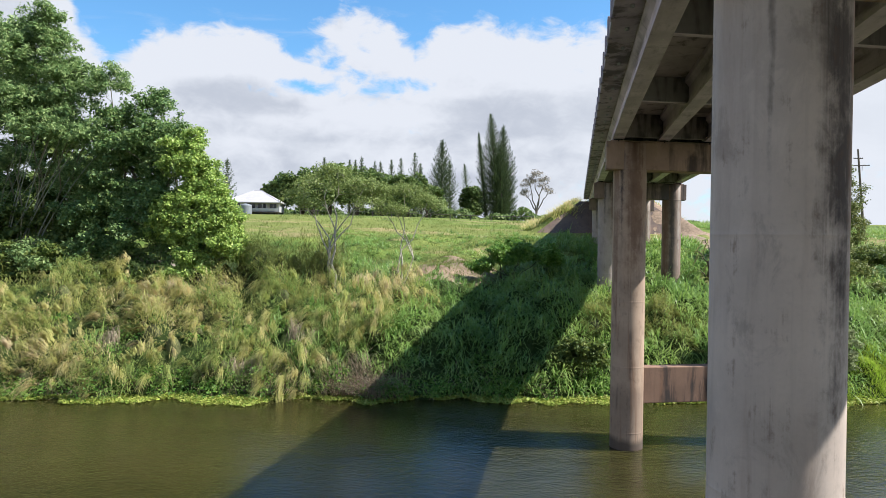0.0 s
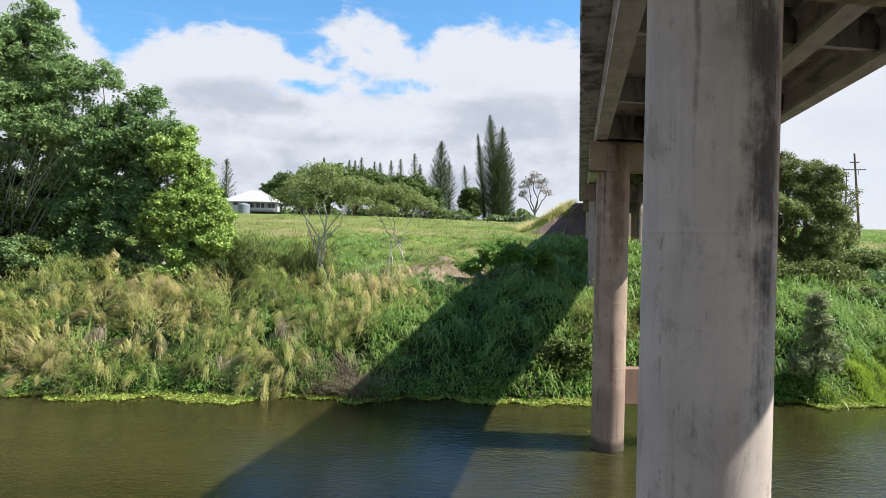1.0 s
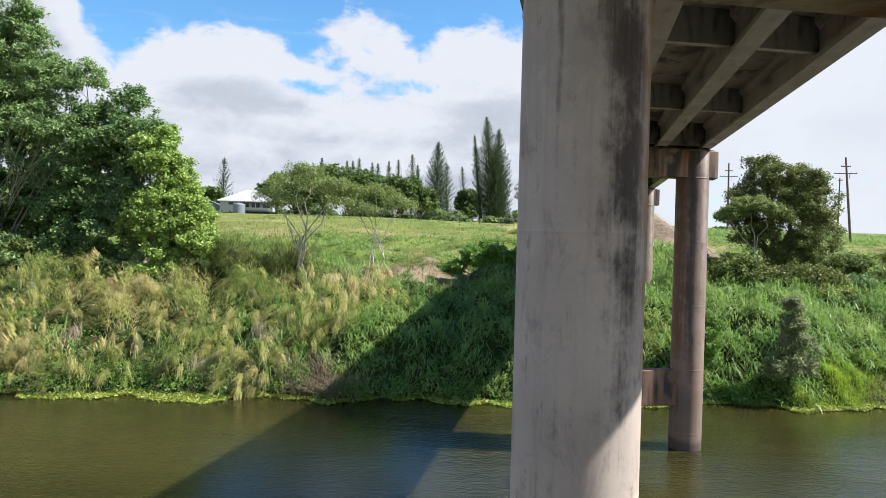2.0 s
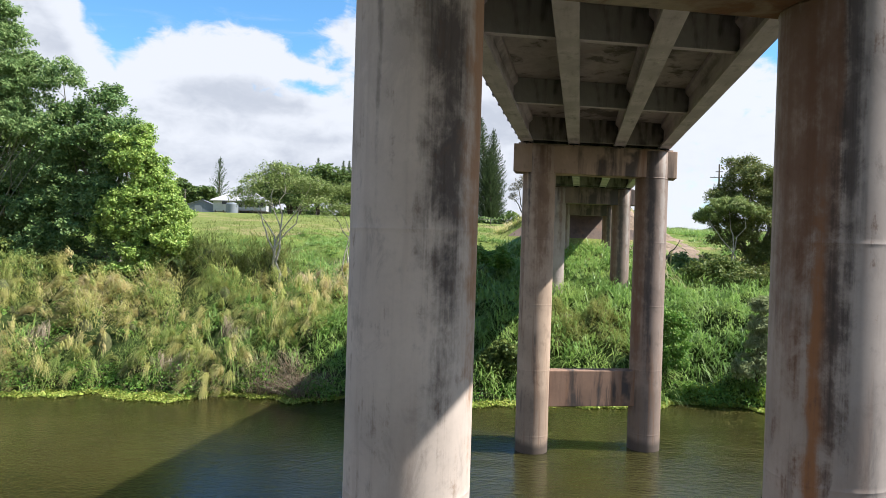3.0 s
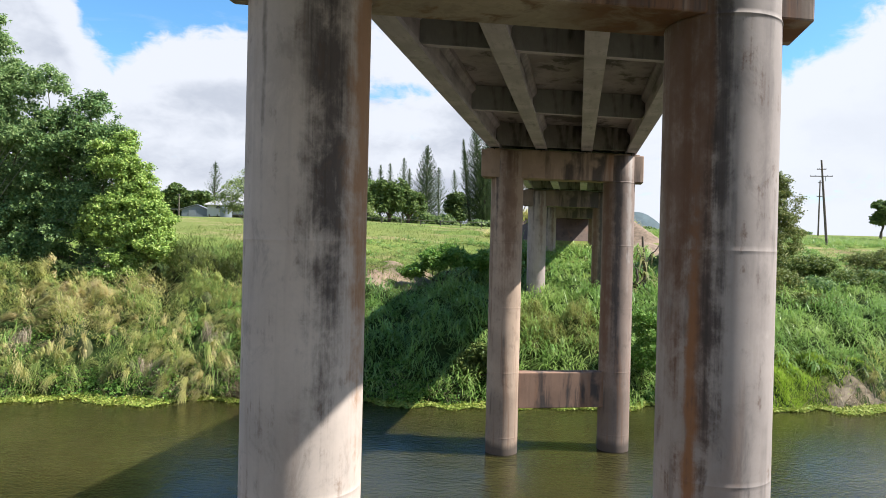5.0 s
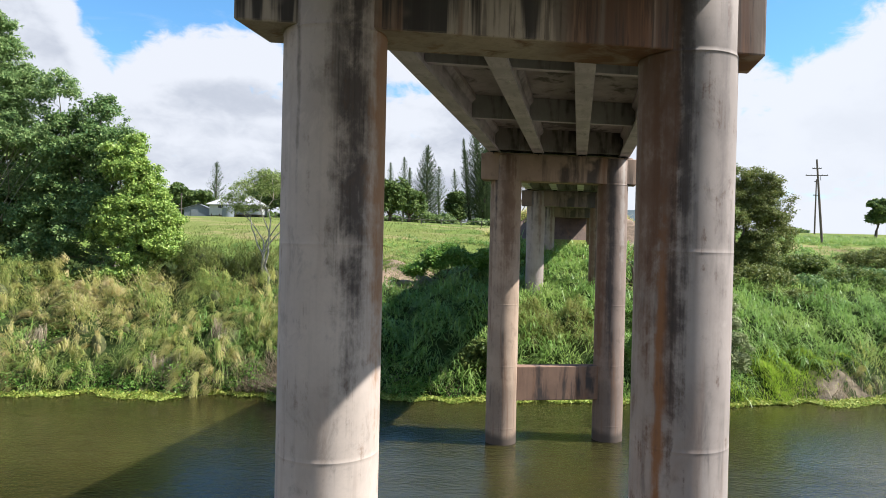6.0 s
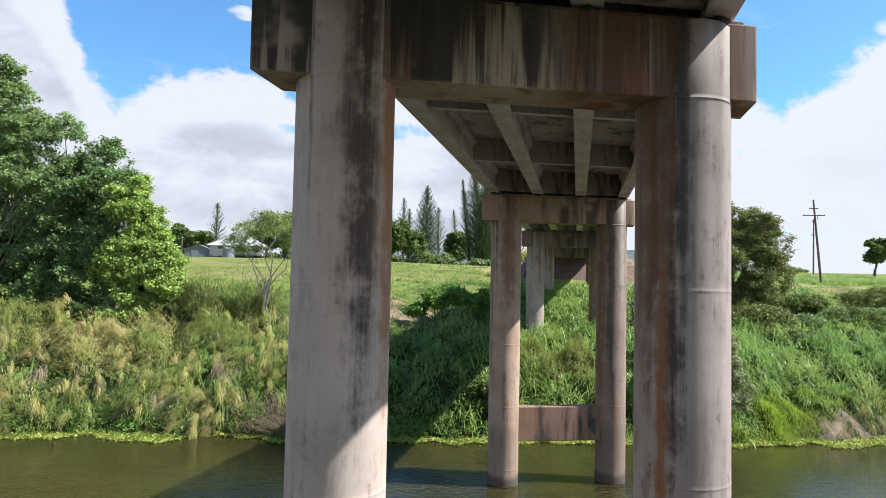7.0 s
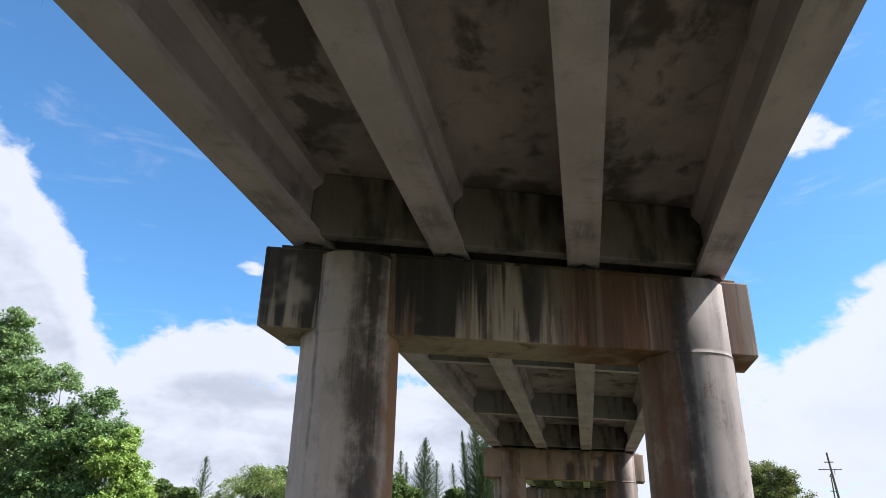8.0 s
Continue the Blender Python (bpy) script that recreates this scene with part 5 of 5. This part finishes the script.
# floating weed along the water's edge
r2 = np.random.default_rng(202)
wx = r2.uniform(-38, 30, 34000)
edge = 1.25 + 0.6 * np.sin(wx * 0.33 + 1) + 0.35 * np.sin(wx * 1.1) + 0.2 * np.sin(wx * 3.7)
wd = -r2.uniform(0, 1, len(wx)) ** 1.3 * np.clip(edge, 0.2, 2) + 0.45
wp = np.column_stack([wx, shore(wx) + wd, 0.03 + np.abs(r2.normal(0, 0.05, len(wx)))])
v, f = leaves(wp, np.zeros_like(wp), 0.14, 1.5, 1.1, r2)
put("water_weed", mesh_from("water_weed", v, f, M_WEED), None, label="yellow-green floating weed along the water's edge", category="water weed", kind="stuff")
# dry twigs and dead stems low on the bank
dx = np.concatenate([r2.normal(-10.4, 1.0, 1500), r2.normal(-14.5, 0.8, 300), r2.normal(19, 1.6, 260), r2.uniform(-30, 0, 500)])
db = np.column_stack([dx, shore(dx) + np.abs(r2.normal(0.2, 0.8, len(dx)))])
db = np.column_stack([db, ground_z(db[:, 0], db[:, 1])])
for hx, hy, hw in HOLLOWS:
    k = 190
    hp = np.column_stack([r2.uniform(hx - hw, hx + hw, k), r2.uniform(hy + 0.2, hy + 0.7, k)])
    hp = np.column_stack([hp, ground_z(hp[:, 0], hp[:, 1]) + r2.uniform(0.3, 1.0, k)])
    hd = np.column_stack([r2.normal(0, 0.35, k), r2.uniform(-0.7, -0.2, k), r2.uniform(-0.6, 0.2, k)])
    v, f, uv = blades3(hp, hd, r2.uniform(0.5, 1.1, k), r2.uniform(0.5, 1.0, k), np.full(k, 0.014), 4, r2.uniform(0, 1, k))
    put("dry_fringe", mesh_from("dry_fringe", v, f, M_DEAD, False, uv), None, label="dry brown stems hanging over a dark hollow", category="dead grass", kind="stuff")
n = len(db)
v, f, uv = blades(db, r2.uniform(0.5, 1.3, n), r2.uniform(0, 6.28, n), np.abs(r2.normal(0.6, 0.3, n)), r2.uniform(0.2, 0.9, n), np.full(n, 0.014))
put("dead_stems", mesh_from("dead_stems", v, f, M_DEAD, False, uv), None, label="tangled dry brown stems at the water's edge", category="dead grass", kind="stuff")


# ---- house, shed, tank, fence, poles ----
def house():
    hx, hy = -73.9, 151.5
    hz = float(ground_z(hx, hy))
    ob = tagged(new("house"), "white weatherboard house with a pale hipped metal roof", "house")
    ob.location = (hx, hy, hz)
    ob.rotation_euler = (0, 0, radians(14))
    part("wall", box_bm((-5.5, -2.9, 0.7), (5.7, 3.9, 2.95), 0.02), M_WALL, ob)
    wing = part("wing", box_bm((-5.9, -4.1, 0.35), (-2.0, -2.88, 2.95), 0.02), M_WALL, ob, "white front room on low stumps")
    part("window", box_bm((-0.55, -0.04, -0.3), (0.55, 0.04, 0.3), 0.01), M_GLASS, wing, "", (-3.4, -4.11, 2.35))
    rv = [(-6.4, -4.7, 2.9), (6.3, -4.7, 2.9), (6.3, 4.5, 2.9), (-6.4, 4.5, 2.9), (-0.6, -0.1, 5.75), (1.3, -0.1, 5.75)]
    rv += [(x, y, z - 0.16) for x, y, z in rv[:4]]
    rf = [(0, 1, 5, 4), (1, 2, 5), (2, 3, 4, 5), (3, 0, 4), (0, 6, 7, 1), (1, 7, 8, 2), (2, 8, 9, 3), (3, 9, 6, 0), (9, 8, 7, 6)]
    roof = put("roof", mesh_from("roof", rv, rf, M_ROOF), ob)
    part("vent", box_bm((-0.3, -0.3, 0), (0.3, 0.3, 0.7), 0.02), M_SHED, roof, "small dark roof vent", (-2.6, -1.2, 4.2))
    put("ridge_cap", mesh_from("ridge_cap", *tubes([[(rv[a], 0.09), (rv[b], 0.09)] for a, b in ((0, 4), (1, 5), (4, 5))], 6), M_ROOF, True), roof)
    for x, w in ((-0.4, 0.75), (1.9, 0.9), (4.4, 0.75)):
        win = part("window", box_bm((-w, -0.05, -0.55), (w, 0.02, 0.55), 0.01), M_GLASS, ob, "", (x, -2.92, 2.05))
        part("window_frame", box_bm((-w - 0.1, -0.05, -0.68), (w + 0.1, 0.04, -0.56), 0.005), M_WALL, win)
        part("mullion", box_bm((-0.04, -0.07, -0.55), (0.04, 0.03, 0.55), 0.005), M_WALL, win)
    for x in (-1.6, 2.2, 6.0):
        part("verandah_post", box_bm((-0.06, -0.06, 0.6), (0.06, 0.06, 2.8)), M_WALL, ob, "", (x, -4.3, 0))
    part("verandah_floor", box_bm((-2.0, -4.5, 0.55), (6.1, -2.9, 0.7), 0.01), M_TIMBER, ob)
    part("balustrade", box_bm((-1.9, -4.34, 0.95), (6.0, -4.28, 1.5), 0.01), M_WALL, ob)
    for i in range(7):
        for y in (-4.0, -2.6, 3.6):
            part("stump", box_bm((-0.13, -0.13, -0.4), (0.13, 0.13, 0.7)), M_TIMBER, ob, "", (-5.4 + 1.8 * i, y, 0))
    part("skirt", box_bm((-5.4, 3.5, 0), (5.6, 3.6, 0.7)), M_SHED, ob)


house()
put("water_tank", mesh_from("water_tank", *lathe([(0, 0), (1.3, 0)] + [(1.3 + 0.035 * (i % 2), 0.12 * i) for i in range(19)] + [(1.25, 2.3), (0.15, 2.6), (0, 2.6)], 28), M_TANK, True), None, (-72.6, 143.6, float(ground_z(-72.6, 143.6)) - 0.05), "grey corrugated rainwater tank beside the house", "water tank")


def shed():
    sx, sy = -85.4, 153.5
    ob = tagged(new("shed"), "low dark grey metal shed with a carport", "shed")
    ob.location = (sx, sy, float(ground_z(sx, sy)) - 0.1)
    ob.rotation_euler = (0, 0, radians(20))
    wv = [(-3, -3, 0), (3, -3, 0), (3, -3, 2.0), (0.4, -3, 3.1), (-3, -3, 2.0)]
    wv += [(x, 3, z) for x, _, z in wv]
    put("wall", mesh_from("wall", wv, [(0, 1, 2, 3, 4), (9, 8, 7, 6, 5), (0, 5, 6, 1), (1, 6, 7, 2), (4, 9, 5, 0)], M_SHED), ob)
    for x0, z0, x1, z1 in ((-3.3, 1.95, 0.4, 3.15), (0.4, 3.15, 3.3, 1.95)):
        rv = [(x0, -3.3, z0), (x1, -3.3, z1), (x1, 3.3, z1), (x0, 3.3, z0)]
        rv += [(x, y, z + 0.08) for x, y, z in rv]
        put("roof_sheet", mesh_from("roof_sheet", rv, [(3, 2, 1, 0), (4, 5, 6, 7), (0, 1, 5, 4), (1, 2, 6, 5), (2, 3, 7, 6), (3, 0, 4, 7)], M_TANK), ob)
    part("door", box_bm((-0.8, -0.04, 0), (0.8, 0.04, 1.9), 0.01), M_TANK, ob, "pale grey sheet door", (-0.6, -3.03, 0))
    part("carport_roof", box_bm((-6.2, -2.6, 1.9), (-3.35, 2.6, 2.0), 0.01), M_TANK, ob)
    for y in (-2.4, 2.4):
        part("post", box_bm((-0.07, -0.07, 0), (0.07, 0.07, 1.9)), M_TIMBER, ob, "", (-6.0, y, 0))


shed()


def power_pole(x, y, top, lean, girth=1.0, arms=((2.1, 1.35), (1.2, 0.55))):
    z = float(ground_z(x, y)) - 0.3
    H = top - z
    ob = tagged(new("power_pole"), "weathered timber power pole with crossarms", "power pole", "power line poles")
    ob.location = (x, y, z)
    put("pole", mesh_from("pole", *tubes([[((lean, 0, 0), 0.17 * girth), ((lean * 0.5, 0, H / 2), 0.15 * girth), ((0, 0, H), 0.11 * girth)]], 10), M_POLE, True), ob)
    for h, w in ((H - drop, w) for drop, w in arms):
        arm = part("crossarm", box_bm((-w, -0.05, -0.05), (w, 0.05, 0.05), 0.01), M_POLE, ob, "", (0, -0.16, h))
        for s in (-1, -0.55, 0.55, 1):
            put("insulator", mesh_from("insulator", *lathe([(0.0, 0.05), (0.03, 0.05), (0.04, 0.1), (0.02, 0.15), (0, 0.16)], 8), M_TANK, True), arm, (w * 0.94 * s, 0, 0))
    if arms[0][1] > 1:
        part("brace", box_bm((-0.03, -0.05, -0.6), (0.03, 0.0, 0.0)), M_STEEL, ob, "", (0.45, -0.2, H - 2.15))


power_pole(35.0, 98.0, 19.9, 0.9)
power_pole(42.4, 122.0, 19.6, -0.1, 0.8, ((0.4, 0.35), (2.6, 0.5)))
power_pole(24.6, 117.0, 21.3, 0.1)
power_pole(-85.9, 146.4, 18.1, 0.0, 0.9, ((0.3, 0.3),))

post_me = bpy.data.meshes.new("post")
bm = box_bm((-0.06, -0.06, 0), (0.06, 0.06, 0.9), 0.01)
bm.to_mesh(post_me)
bm.free()
post_me.materials.append(M_TIMBER)
fence = tagged(new("fence"), "old timber post and wire paddock fence", "fence")
fence.location = (-25, 104, float(ground_z(-25, 104)))
fp = [(-45 + 3.2 * i, 108 - 0.35 * i) for i in range(13)]
for x, y in fp:
    put("post", post_me, fence, (x + 25, y - 104, float(ground_z(x, y)) - fence.location.z - 0.1))
for h in (0.75,):
    put("rail", mesh_from("rail", *tubes([[((x + 25, y - 104, float(ground_z(x, y)) - fence.location.z + h), 0.035) for x, y in fp]], 5), M_TIMBER, True), fence)

# bare eroded dirt on the bank, and a far hill
def dirt_patch(x0, x1, y0, y1, lift, label, material=M_DIRT):
    """Uneven bare earth lying on the ground, sinking into it round its rim."""
    DX, DY = np.meshgrid(np.linspace(x0, x1, 40), np.linspace(y0, y1, 44))
    cx, cy = (x0 + x1) / 2, (y0 + y1) / 2
    rad = np.sqrt(((DX - cx) / (x1 - cx)) ** 2 + ((DY - cy) / (y1 - cy)) ** 2) + 0.18 * np.sin(DX * 2.1) + 0.15 * np.sin(DY * 1.7 + DX)
    z = ground_z(DX, DY) + lift * (1.0 - rad) + 0.05 * np.sin(DX * 3.1 + 2 * np.sin(DY * 1.3)) * np.sin(DY * 2.7)
    a, b = DX.shape
    ii, jj = np.meshgrid(np.arange(a - 1), np.arange(b - 1), indexing="ij")
    f = np.stack([ii * b + jj, ii * b + jj + 1, (ii + 1) * b + jj + 1, (ii + 1) * b + jj], -1).reshape(-1, 4)
    put("dirt_patch", mesh_from("dirt_patch", np.stack([DX, DY, z], -1).reshape(-1, 3), f, material, True), None, label=label, category="dirt", kind="structure")


dirt_patch(-12.2, -5.4, 44.4, 52.4, 0.07, "bare reddish eroded dirt on the bank")
dirt_patch(17.2, 20.8, 38.6, 41.0, 0.07, "bare tan dirt above the water's edge", M_DIRT_TAN)
dirt_patch(8.0, 15.5, 67.0, 91.0, 0.25, "bare brown dirt on the embankment")
hx = np.linspace(-160, 460, 50)
hv = []
for dy in (0, 120, 240):
    for x in hx:
        hgt = 66 * math.exp(-((x - 72) / 150) ** 2) + 6 * math.sin(x * 0.05) * math.exp(-((x - 72) / 200) ** 2)
        hv.append((x, 1500 + dy, 8 + (max(0, hgt) * (1.45 if dy == 120 else 0))))
hf = [(r * 50 + i, r * 50 + i + 1, (r + 1) * 50 + i + 1, (r + 1) * 50 + i) for r in range(2) for i in range(49)]
put("hill", mesh_from("hill", hv, hf, M_HILL, True), None, label="distant blue-green wooded hill", category="hill", kind="structure")
wr = np.random.default_rng(204)
n = 40
wb = np.column_stack([np.full(n, LEFT - 0.02) + wr.normal(0, 0.01, n), wr.normal(2.55, 0.12, n), np.full(n, DZ - 0.02)])
ww = np.column_stack([wr.normal(-0.5, 0.3, n), wr.normal(0, 0.5, n), wr.uniform(-0.9, 0.1, n)])
v, f, uv = blades3(wb, ww, wr.uniform(0.12, 0.32, n), wr.uniform(0.3, 0.9, n), np.full(n, 0.004), 4, wr.uniform(0.6, 1, n))
put("hanging_weed", mesh_from("hanging_weed", v, f, M_CANE, False, uv), None, label="dry wispy weed hanging from the deck edge", category="weeds", kind="stuff")
